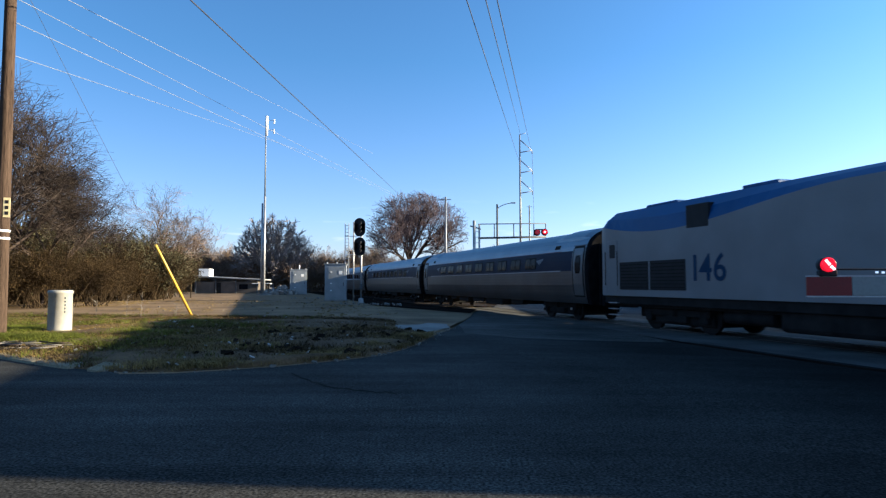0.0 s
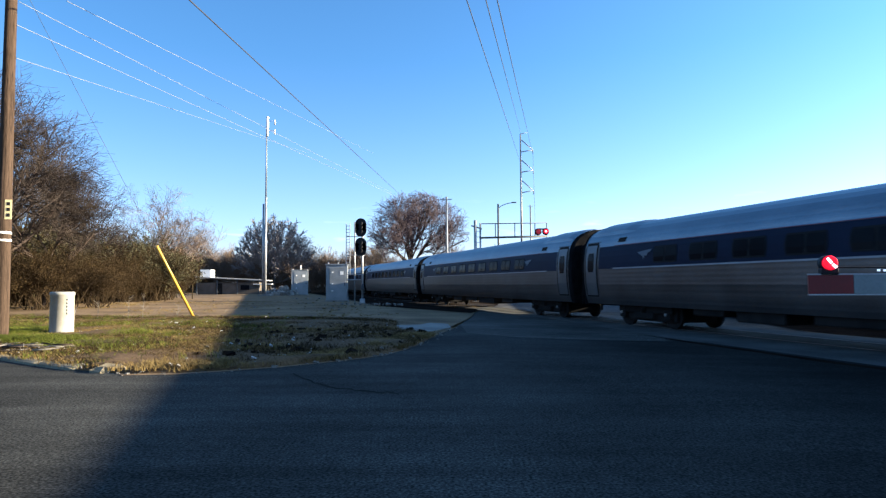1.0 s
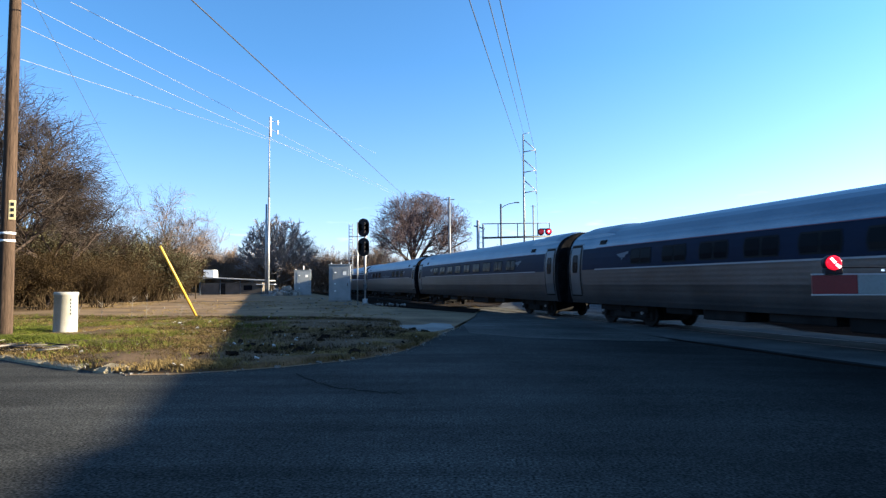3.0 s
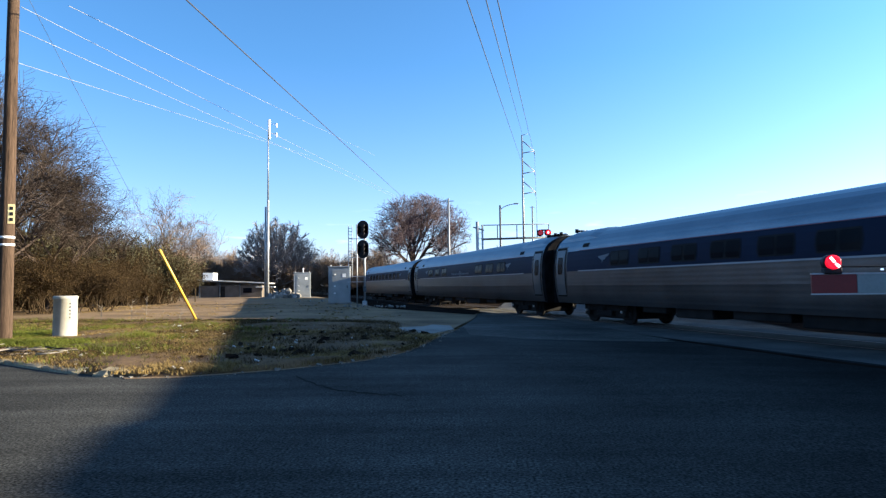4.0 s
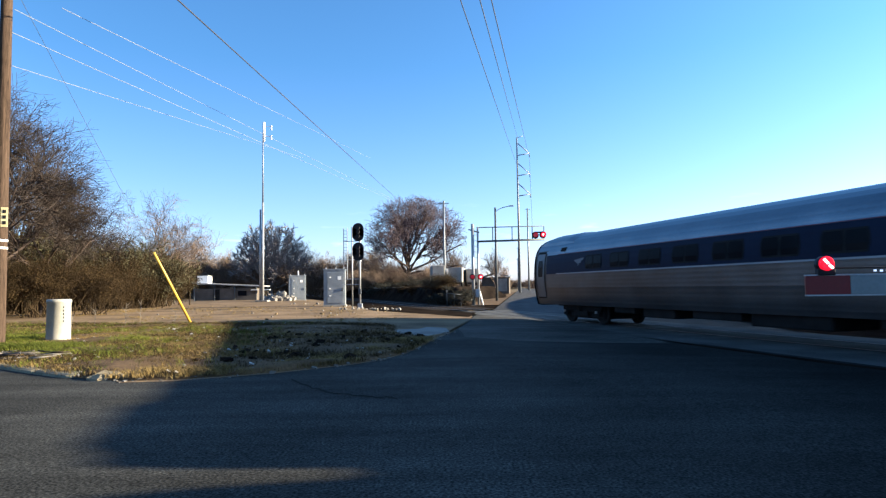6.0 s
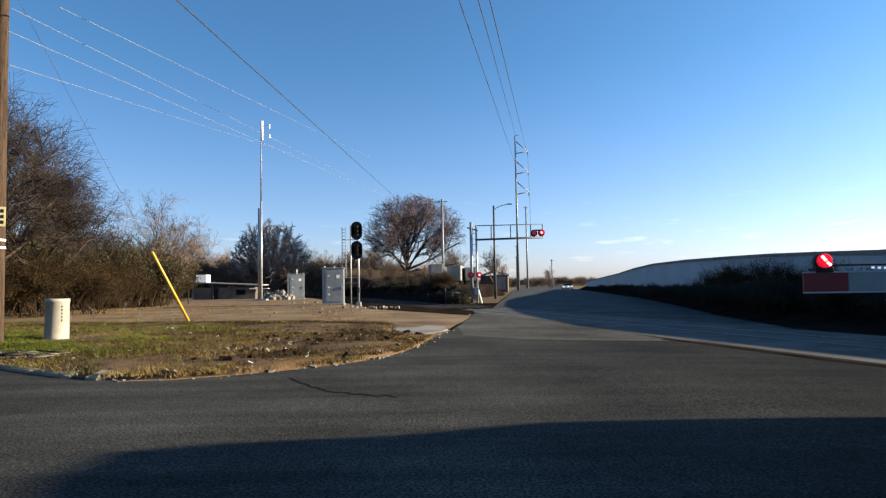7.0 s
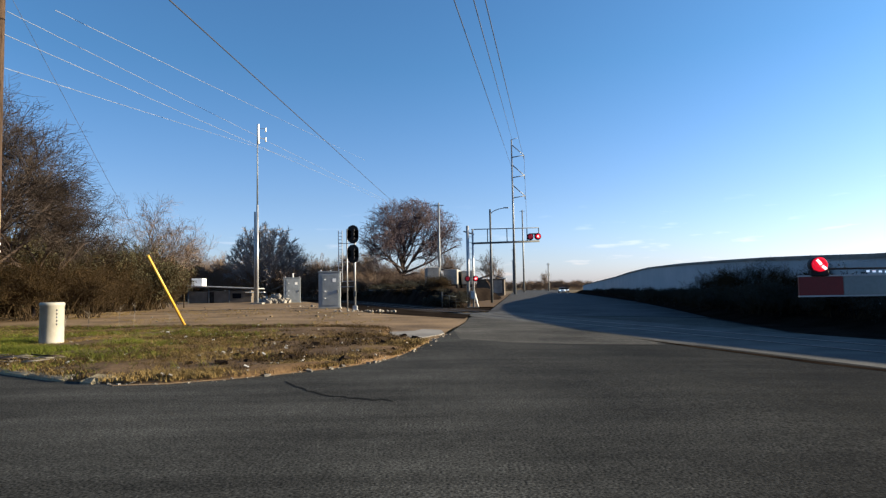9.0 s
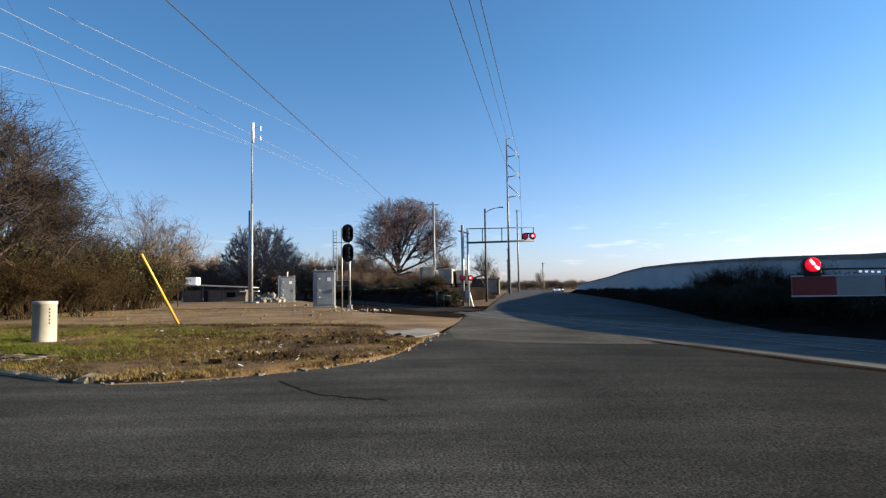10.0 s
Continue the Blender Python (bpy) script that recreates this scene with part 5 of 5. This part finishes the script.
def fan_tree(seed, rx, top):
    """Many slim limbs spreading like an open fan from a short trunk."""
    rng = random.Random(seed)
    wood, twigs = Wood(), Wood()
    base = Vector((0, 0, 1.5))
    wood.limb([Vector((0, 0, -0.1)), Vector((0.03, 0, 0.8)), base], [0.42, 0.34, 0.30], 10)
    for i in range(60):
        az, tilt = i * 2.39996, math.acos(1 - 0.86 * (i + 0.5) / 60)
        end = Vector((rx * math.sin(tilt) * math.cos(az), rx * math.sin(tilt) * math.sin(az), 1.6 + (top - 1.6) * math.cos(tilt) ** 0.8)) * rng.uniform(0.93, 1.02)
        bow = base.lerp(end, 0.5) + Vector((0, 0, -0.6)) + Vector((end.x, end.y, 0)) * 0.06
        curve = [base.lerp(bow, f).lerp(bow.lerp(end, f), f) + Vector((rng.gauss(0, 0.06), rng.gauss(0, 0.06), 0)) for f in (k / 8 for k in range(9))]
        wood.limb(curve, [0.15 - 0.0135 * k for k in range(9)], 5)
        for k in range(15):
            f = 0.40 + 0.59 * ((k + rng.random()) / 15) ** 0.7
            n = min(7, int(f * 8))
            p, d = curve[n].lerp(curve[n + 1], f * 8 - n), (curve[n + 1] - curve[n]).normalized()
            d1 = turned(rng, d, rng.uniform(D(18), D(42)))
            l1 = rng.uniform(1.0, 1.9) * (1.25 - 0.65 * f)
            twigs.limb([p, p + d1 * l1 * 0.5, p + (d1 + Vector((0, 0, 0.15))) * l1], [0.06, 0.048, 0.036], 3)
            for m in range(8):
                q, d2 = p + d1 * l1 * rng.uniform(0.3, 1.0), turned(rng, d1, rng.uniform(D(15), D(70)))
                l2 = rng.uniform(0.45, 0.9)
                twigs.limb([q, q + d2 * l2], [0.038, 0.028], 3)
    return [("trunk", wood.mesh("trunk", "pale_twig")), ("crown", twigs.mesh("crown", "pale_twig"))]


FAN = fan_tree(23, 6.4, 12.6)
WILD = tree_model(5, 4.2, 0.24, [(1, 1, 0.008, (0, 0)), (10, 1.35, 0.008, (D(10), D(80))), (6, 0.58, 0.008, (D(22), D(55))), (6, 0.58, 0.008, (D(22), D(55))), (6, 0.55, 0.008, (D(22), D(60))), (4, 0.6, 0.007, (D(25), D(60)))], "grey_twig", 0.0, shape=(7.2, 7.6, 6.0))
SCRUB = tree_model(8, 3.2, 0.05, [(1, 1, 0.008, (0, 0)), (6, 0.6, 0.008, (D(15), D(50))), (6, 0.6, 0.008, (D(15), D(55))), (4, 0.55, 0.007, (D(20), D(60)))], "twig", 0.03, "dry_leaf", 26)
OLIVE = tree_model(9, 2.6, 0.05, [(1, 1, 0.006, (0, 0)), (6, 0.6, 0.006, (D(15), D(55))), (5, 0.55, 0.006, (D(20), D(60))), (5, 0.55, 0.006, (D(20), D(60)))], "twig", 0.02, "olive_leaf", 20)
DARK = tree_model(14, 1.5, 0.04, [(1, 1, 0.008, (0, 0)), (6, 0.65, 0.008, (D(20), D(60))), (5, 0.6, 0.008, (D(20), D(60))), (4, 0.55, 0.008, (D(20), D(60)))], "twig", 0.02, "dark_leaf", 12)
BARE = tree_model(17, 3.6, 0.18, [(1, 1, 0.02, (0, 0)), (9, 1.1, 0.02, (D(12), D(50))), (6, 0.55, 0.02, (D(18), D(48))), (5, 0.55, 0.02, (D(20), D(52))), (4, 0.6, 0.018, (D(20), D(55)))], "twig", 0.03, shape=(6.0, 4.0, 4.6))


def recoloured(model, material):
    """The same growth with distance haze put into its bark colour."""
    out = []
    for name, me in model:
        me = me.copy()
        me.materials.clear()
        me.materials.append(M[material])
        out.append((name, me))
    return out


FAR_TREE, FAR_BRUSH = recoloured(BARE, "hazed_twig"), recoloured(SCRUB, "hazed_twig")


def height_of(model):
    return max(v.co.z for _, me in model for v in me.vertices)


def place(model, name, x, y, h, label, category, group, z=0.0, rz=None):
    rz = (x * 12.9 + y * 7.7) % 6.28 if rz is None else rz
    return plant(model, name, x, y, z, h / height_of(model), rz, label, category, group)


place(ROUND, "tree", -6.0, 110, 17.2, "broad round bare tree with reddish twigs on the bank", "tree", "bare trees", 0.8)
place(FAN, "tree", -30.0, 108, 13.8, "fan-shaped bare grey tree behind the lot", "tree", "bare trees")
for x, y, h in ((-27.8, 37, 15.0), (-26.8, 41, 11.5), (-33.5, 40, 19.5), (-31.0, 50, 11.0), (-36, 50, 15)):
    place(WILD, "tree", x, y, h, "leafless tree with dense arching branches in the thicket", "tree", "thicket trees")
place(recoloured(WILD, "hazed_twig"), "tree", -27.8, 60, 11.3, "slender leafless tree at the end of the thicket", "tree", "thicket trees")
rng = random.Random(4)
for k in range(54):
    f = (k % 27) / 26
    deep = k // 27
    x, y = -32.5 + 10.5 * f + rng.uniform(-1.0, 1.0) - 2.5 * deep, 34.5 + 27 * f ** 1.2 + rng.uniform(-1.5, 2.5) + 2.5 * deep
    x = min(x, -0.435 * y - 1.2)
    m = SCRUB if rng.random() < 0.78 else OLIVE
    place(m, "shrub", x - 2.0 * math.sin(f * 3), y, rng.uniform(3.8, 5.6) + 1.6 * deep, "tangled brown winter shrub" if m is SCRUB else "olive green and brown tangled shrub", "shrub", "thicket shrubs")
for x, y, h in ((-27.3, 34.6, 4.4), (-25.4, 35.6, 4.0), (-29.2, 34.2, 4.8), (-23.8, 37.0, 4.2), (-31.0, 34.5, 5.2), (-22.6, 39.5, 3.8)):
    place(SCRUB, "shrub", x, y, h, "tangled brown winter shrub", "shrub", "thicket shrubs")
for k in range(22):      # unseen growth added behind the camera to dim reflections in the train
    a = radians(100 + 200 * k / 21)
    r = 55 + rng.uniform(-6, 6)
    place(SCRUB if k % 3 else BARE, "shrub" if k % 3 else "tree", r * math.sin(a) - 12, r * math.cos(a) - 8, rng.uniform(8, 11), "unseen tall brown growth added behind the camera to dim reflections", "shrub" if k % 3 else "tree", "hedge")
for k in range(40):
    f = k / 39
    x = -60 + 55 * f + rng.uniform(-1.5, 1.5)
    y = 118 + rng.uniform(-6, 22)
    place(FAR_TREE, "tree", x * y / 128, y, rng.uniform(6.5, 10.5) * (1.0 if f < 0.8 else 0.8), "bare brown tree in the far wood, haze put into its pale colour", "tree", "far wood")
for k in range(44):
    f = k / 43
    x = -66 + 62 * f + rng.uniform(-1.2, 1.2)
    place(FAR_BRUSH, "shrub", x * 0.9, 112 + rng.uniform(-4, 10), rng.uniform(4.6, 8.2) * (1.0 if f < 0.7 else 0.8), "brown undergrowth of the far wood, haze put into its colour", "shrub", "far undergrowth")
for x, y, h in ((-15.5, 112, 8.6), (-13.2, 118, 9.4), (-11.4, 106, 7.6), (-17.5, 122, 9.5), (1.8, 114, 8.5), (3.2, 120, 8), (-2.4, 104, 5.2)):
    place(FAR_TREE, "tree", x, y, h, "bare brown tree in the far wood, haze put into its pale colour", "tree", "far wood", 0.6)
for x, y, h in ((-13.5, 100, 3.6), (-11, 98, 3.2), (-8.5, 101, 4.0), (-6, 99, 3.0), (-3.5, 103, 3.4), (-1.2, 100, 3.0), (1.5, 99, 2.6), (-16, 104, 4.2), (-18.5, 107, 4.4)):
    place(FAR_BRUSH, "shrub", x, y, h, "brown undergrowth of the far wood, haze put into its colour", "shrub", "far undergrowth", 1.2)
for x, y in ((1.4, 52), (1.9, 55), (2.1, 59), (2.3, 63), (1.0, 54), (0.4, 56), (-0.6, 57), (2.6, 67)):
    place(DARK, "shrub", x, y, 1.0 + 0.4 * ((x * 7 + y) % 1), "dark tangled brush on the bank", "shrub", "bank brush", max(-0.15, bank_z(x, y) - 0.1))
for k in range(30):          # rank brush over the bank beside the crossing
    p = rail_xy(46 + 1.9 * k + rng.uniform(-0.8, 0.8), rng.uniform(17.0, 19.6))
    if p.x < 0.036 * p.y:
        place(DARK if k % 3 else SCRUB, "shrub", p.x, p.y, rng.uniform(0.8, 1.7), "dark tangled brush on the bank", "shrub", "bank brush", bank_z(p.x, p.y) - 0.1)
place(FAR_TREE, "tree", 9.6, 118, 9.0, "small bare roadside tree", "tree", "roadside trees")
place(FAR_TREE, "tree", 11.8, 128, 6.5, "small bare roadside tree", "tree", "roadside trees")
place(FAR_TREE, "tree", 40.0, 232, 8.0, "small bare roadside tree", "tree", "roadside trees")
for k in range(70):
    f = (k + 0.5) / 70
    i = min(len(WALL) - 2, int((0.10 + 0.72 * f) * (len(WALL) - 1)))
    g = (0.10 + 0.72 * f) * (len(WALL) - 1) - i
    x, y = (WALL[i][0] + (WALL[i + 1][0] - WALL[i][0]) * g, WALL[i][1] + (WALL[i + 1][1] - WALL[i][1]) * g)
    far_k = 1.2 + 2.6 * rng.random()
    place(DARK, "shrub", x - far_k * (1.0 if y < 45 else 0.5), y - 0.6, rng.uniform(0.6, 1.1 + 0.7 * step01((48 - y) / 20)), "dark evergreen scrub below the wall", "shrub", "wall shrubs", 0.25)
for x, y, h in ((16.9, 31.9, 2.5), (16.7, 34.8, 2.4), (16.9, 29.3, 2.3), (16.8, 26.8, 2.4), (17.0, 38, 2.2)):
    place(SCRUB, "shrub", x, y, h, "thin bare brush before the wall", "shrub", "wall shrubs", 0.3)
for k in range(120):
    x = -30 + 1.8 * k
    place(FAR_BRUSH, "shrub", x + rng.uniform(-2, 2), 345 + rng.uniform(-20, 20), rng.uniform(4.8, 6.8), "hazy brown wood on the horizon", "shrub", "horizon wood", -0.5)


def car(x, y, rz, paint, label):
    c = thing("car", pose(x, y, -0.16, 0, 0, rz), label, "car", "distant cars")
    one_box("body", (0, 0, 0.62), (1.8, 4.4, 0.62), paint, c, 0.12)
    one_box("cabin", (0, 0.3, 1.12), (1.5, 2.2, 0.52), "window", c, 0.16)
    one_box("roof", (0, 0.3, 1.40), (1.3, 1.6, 0.06), paint, c, 0.02)
    for sx in (-1, 1):
        one_box("headlight", (sx * 0.62, -2.19, 0.68), (0.34, 0.06, 0.18), "headlight", c, 0.02)
        for sy in (-1.35, 1.35):
            part("wheel", tube(bmesh.new(), (sx * 0.72, sy, 0.33), (sx * 0.92, sy, 0.33), 0.33, n=16), "rubber", c)


car(33.6, 170, -8, "white_paint", "white car with lit headlights coming along the far road")
car(36.6, 180, -8, "cabinet", "silver car with lit headlights coming along the far road")

# ---- kerb, grass, debris ----
curb = thing("kerb", pose(0, 0, 0), "worn concrete kerb along the verge, broken at its end", "kerb", kind="structure")
run = [Vector((x, y, 0)) for x, y in KERB[1:8]]
pieces, left = [], 0.0
for a, b in zip(run, run[1:]):
    n = max(1, round((b - a).length / 2.4))
    pieces += [(a.lerp(b, k / n), a.lerp(b, (k + 1) / n)) for k in range(n)]
rng = random.Random(12)
for k, (a, b) in enumerate(pieces):
    gone = k == len(pieces) - 1
    c, d = (a + b) / 2, b - a
    ang = math.atan2(d.y, d.x)
    bm = bmesh.new()
    box(bm, (0, 0, 0), (d.length * (0.30 if gone else 1) - 0.004, 0.46, 0.19), 0.085)
    for v in bm.verts:
        v.co += Vector((rng.uniform(-1, 1), rng.uniform(-1, 1), rng.uniform(-1, 1))) * (0.04 if gone else 0.006)
    o = part("kerb_stone", bm, "kerb_concrete", curb)
    o.matrix_basis = pose(c.x - 0.1 * math.sin(ang), c.y + 0.1 * math.cos(ang), -0.03 + (0.02 if gone else 0), 5 * gone, 3 * gone, math.degrees(ang) + 8 * gone)
rubble("broken_concrete", pose(-6.0, 10.75, 0.03), "broken pale concrete chunks at the kerb's end", 5, 0.4, 0.12, 0.03, 0.10)
rubble("broken_concrete", pose(-5.2, 10.45, 0.03), "broken pale concrete chunks at the kerb's end", 3, 0.3, 0.10, 0.02, 0.07)


def inside(x, y, poly):
    c = False
    for (x0, y0), (x1, y1) in zip(poly, poly[1:] + poly[:1]):
        if (y0 > y) != (y1 > y) and x < x0 + (y - y0) * (x1 - x0) / (y1 - y0):
            c = not c
    return c


VERGE = KERB[1:17] + [(-0.9, 18.3), (-1.7, 20.0), (-1.8, 22.6), (-2.4, 24.2), (-5, 25.9), (-10, 26.7), (-14, 27.2), (-26, 31.5)]


def grass(name, material, n, seed, density, hmin, hmax, label, poly=VERGE, area=(-26, 10.1, 0.3, 30)):
    rng = random.Random(seed)
    vs, fs = [], []
    made = 0
    while made < n:
        x, y = rng.uniform(area[0], area[2]), rng.uniform(area[1], area[3])
        if not inside(x, y, poly) or rng.random() > density(x, y):
            continue
        z = ground_z(x, y) + 0.06
        tuft = rng.uniform(0.02, 0.12)
        for _ in range(11):
            a, h = rng.random() * 6.28, rng.uniform(hmin, hmax)
            px, py = x + rng.gauss(0, tuft), y + rng.gauss(0, tuft)
            lean = rng.uniform(0.5, 2.6) * h
            w = rng.uniform(0.003, 0.006)
            ex, ey = math.cos(a), math.sin(a)
            q = len(vs)
            vs += [(px - ey * w, py + ex * w, z - 0.02), (px + ey * w, py - ex * w, z - 0.02), (px + ex * lean * 0.4 + ey * w * 0.7, py + ey * lean * 0.4 - ex * w * 0.7, z + h * 0.65), (px + ex * lean * 0.4 - ey * w * 0.7, py + ey * lean * 0.4 + ex * w * 0.7, z + h * 0.65), (px + ex * lean, py + ey * lean, z + h)]
            fs += [(q, q + 1, q + 2, q + 3), (q + 3, q + 2, q + 4)]
        made += 1
    me = bpy.data.meshes.new(name)
    me.from_pydata(vs, [], fs)
    me.materials.append(M[material])
    tagged(new(name, me), label, "grass", kind="stuff")


def patchy(x, y, f, seed):
    return step01(0.5 + 1.8 * noise.noise(Vector((x * f + seed, y * f, 3.3))))


def green_density(x, y):
    near = math.exp(-(((x + 12.6) / 3.2) ** 2 + ((y - 16.5) / 3.2) ** 2))
    return min(1, near * 1.2 + 0.05 * step01((-4 - x) / 5)) * patchy(x, y, 0.6, 0)


grass("straw_grass", "straw", 15000, 1, lambda x, y: (0.15 + 0.85 * patchy(x, y, 0.45, 9)) * (1.0 if y < 24 else 0.5) * (1.0 if x < -6 else max(0.30, 1.0 - 0.22 * (x + 6))), 0.02, 0.085, "dry straw-coloured winter grass on the verge")
def by_the_edge(x, y):
    d = min(math.hypot(x - a, y - b) for p, q in zip(KERB[7:16], KERB[8:17]) for a, b in (p, ((p[0] + q[0]) / 2, (p[1] + q[1]) / 2)))
    return 0.9 * patchy(x, y, 1.3, 70) if d < 0.95 else 0.0


grass("edge_grass", "straw", 1100, 11, by_the_edge, 0.02, 0.08, "dry straw tufts along the asphalt edge", VERGE, (-5.6, 10.1, 0.1, 17.8))
grass("brown_grass", "dry_leaf", 10000, 2, lambda x, y: (0.15 + 0.85 * patchy(x, y, 0.5, 31)) * (1.0 if x < -5 else 0.8), 0.03, 0.10, "short brown dead grass on the verge")
LOT = [(-26, 31.5), (-14, 27.2), (-5, 25.9), (-2.4, 24.2), (-1.5, 27), (-4, 36), (-12, 50), (-24, 52), (-30, 40)]
grass("lot_grass", "straw", 1000, 8, lambda x, y: (patchy(x, y, 0.3, 50) ** 2) * (1.0 if x < -14 or y < 28 else 0.35), 0.02, 0.06, "thin dry grass growing through the dirt lot", LOT, (-30, 24.2, -1.5, 52))
grass("green_grass", "green_grass", 5000, 3, green_density, 0.04, 0.17, "green grass round the post and pole")


def scatter(name, material, n, seed, size, area, label, category):
    rng = random.Random(seed)
    bm = bmesh.new()
    for _ in range(n):
        for _ in range(50):
            x, y = rng.uniform(area[0], area[2]), rng.uniform(area[1], area[3])
            if inside(x, y, VERGE):
                break
        s = size * rng.uniform(0.4, 1.3)
        box(bm, (x, y, ground_z(x, y) + 0.1), (s, s * rng.uniform(0.4, 0.9), s * 0.35), 0, Euler((rng.uniform(-0.6, 0.6), rng.uniform(-0.6, 0.6), rng.random() * 6)).to_matrix().to_4x4())
    tagged(part(name, bm, material), label, category, kind="stuff")


scatter("litter", "litter", 34, 5, 0.075, (-12, 10.6, 0, 26), "scraps of white litter in the grass", "litter")
scatter("gravel_chips", "stone", 220, 6, 0.05, (-13, 10.3, 0, 24), "small pale stones in the grass", "gravel")
scatter("clods", "bank", 50, 7, 0.16, (-5, 12, -0.4, 20), "dark clods of turned earth", "earth clods")

def edge_gravel():
    rng = random.Random(21)
    bm = bmesh.new()
    line = KERB[6:18]
    for _ in range(300):
        k = rng.randrange(len(line) - 1)
        f = rng.random()
        x = line[k][0] + (line[k + 1][0] - line[k][0]) * f + rng.gauss(0, 0.10)
        y = line[k][1] + (line[k + 1][1] - line[k][1]) * f + rng.gauss(0.02, 0.10)
        s = 0.012 + 0.05 * rng.random() ** 4
        box(bm, (x, y, ground_z(x, y) + s * 0.25), (s * 1.4, s, s * 0.7), 0, Euler((rng.uniform(-0.3, 0.3), rng.uniform(-0.3, 0.3), rng.random() * 6)).to_matrix().to_4x4())
    tagged(part("edge_gravel", bm, "stone"), "loose pale gravel along the asphalt edge", "gravel", kind="stuff")


edge_gravel()


def lot_stones(seed, n, material, big, label):
    rng = random.Random(seed)
    bm = bmesh.new()
    for _ in range(n):
        y = rng.uniform(26, 62)
        x = rng.uniform(-0.46 * y, -0.08 * y)
        s = 0.025 + big * rng.random() ** 5
        box(bm, (x, y, ground_z(x, y) + 0.03 + s * 0.2), (s * 1.4, s, s * 0.7), 0, Euler((rng.uniform(-0.3, 0.3), rng.uniform(-0.3, 0.3), rng.random() * 6)).to_matrix().to_4x4())
    tagged(part("lot_stones", bm, material), label, "gravel", kind="stuff")


lot_stones(33, 200, "stone", 0.08, "loose stones scattered over the dirt lot")
lot_stones(34, 130, "earth", 0.10, "brown clods of earth scattered over the dirt lot")
edge = [(a, b) for a, b in KERB[7:18]]
sheet("dust_strip", [(x, y - 0.16) for x, y in edge] + [(x - 0.25, y + 0.12) for x, y in reversed(edge)], "dirt", 0.006, "pale dust and grit along the asphalt edge")


def sticks():
    rng = random.Random(3)
    s = thing("dead_branches", pose(-9.75, 13.35, 0.05), "pile of grey dead branches and dark leaves behind the kerb", "branches")
    for k in range(46):
        a, l = rng.gauss(0.25, 0.7), rng.uniform(0.25, 0.95)
        x, y = rng.gauss(0, 0.75), rng.gauss(0, 0.30)
        e = Vector((math.cos(a), math.sin(a), rng.uniform(-0.12, 0.22))) * l / 2
        c = Vector((x, y, 0.05 + 0.012 * (k % 9)))
        one_tube("branch", c - e, c + e, rng.uniform(0.008, 0.024), "dead_wood" if k % 3 else "bark", s, 0.008, 7)
    leaf = bmesh.new()
    for k in range(160):
        p = Vector((rng.gauss(0, 0.8), rng.gauss(0, 0.32), rng.uniform(0.01, 0.08)))
        u = Vector((rng.gauss(0, 1), rng.gauss(0, 1), rng.gauss(0, 0.4))).normalized() * rng.uniform(0.03, 0.07)
        w = u.orthogonal() * 0.6
        leaf.faces.new([leaf.verts.new(q) for q in (p - u, p + w, p + u, p - w)])
    tagged(part("leaf_litter", leaf, "bank", s, "dark rotting leaves"), kind="stuff")


sticks()


def weed(x, y, h):
    rng = random.Random(int(x * 100))
    w = thing("weed_stalk", pose(x, y, 0.05), "tall dry brown weed stalk", "weed", "dry weeds")
    bm = bmesh.new()
    tube(bm, (0, 0, 0), (0.05, 0, h), 0.012, 0.006, 6)
    for k in range(6):
        z = h * (0.35 + 0.1 * k)
        a = rng.random() * 6.28
        tube(bm, (0.03, 0, z), (0.03 + 0.22 * math.cos(a), 0.22 * math.sin(a), z + 0.16), 0.007, 0.004, 5)
    tagged(part("stalk", bm, "dead_wood", w), kind="stuff")


for x, y, h in ((-14.3, 25.5, 0.75), (-13.2, 25.8, 0.95), (-12.5, 25.6, 1.05), (-14.6, 24.4, 0.5), (-11.2, 25.9, 0.6)):
    weed(x, y, h)


def crack(pts, w, label):
    bm = bmesh.new()
    rng = random.Random(2)
    fine = []
    for a, b in zip(pts, pts[1:]):
        fine += [Vector((*a, 0)).lerp(Vector((*b, 0)), k / 6) + Vector((rng.gauss(0, 0.02), rng.gauss(0, 0.03), 0)) for k in range(6)]
    rows = [(bm.verts.new((p.x, p.y - w * rng.uniform(0.3, 1), 0.004 + ground_z(p.x, p.y))), bm.verts.new((p.x, p.y + w * rng.uniform(0.3, 1), 0.004 + ground_z(p.x, p.y)))) for p in fine]
    for r0, r1 in zip(rows, rows[1:]):
        bm.faces.new((r0[0], r1[0], r1[1], r0[1]))
    tagged(part("road_crack", bm, "crack"), label, "crack", kind="structure")


crack([(-2.55, 10.2), (-2.0, 9.35), (-1.6, 8.75), (-1.0, 8.45), (-0.55, 8.2)], 0.055, "jagged dark crack in the asphalt")
for off in (-0.80, -0.63, 0.63, 0.80):
    bm = box(bmesh.new(), rail_xy(21, TRACK + off, -0.155), (44, 0.07, 0.02), 0, Matrix.Rotation(math.pi / 2 - LINE, 4, "Z"))
    tagged(part("flangeway", bm, "crack"), "dark gap beside the rail in the crossing", "gap", kind="structure")


motions()
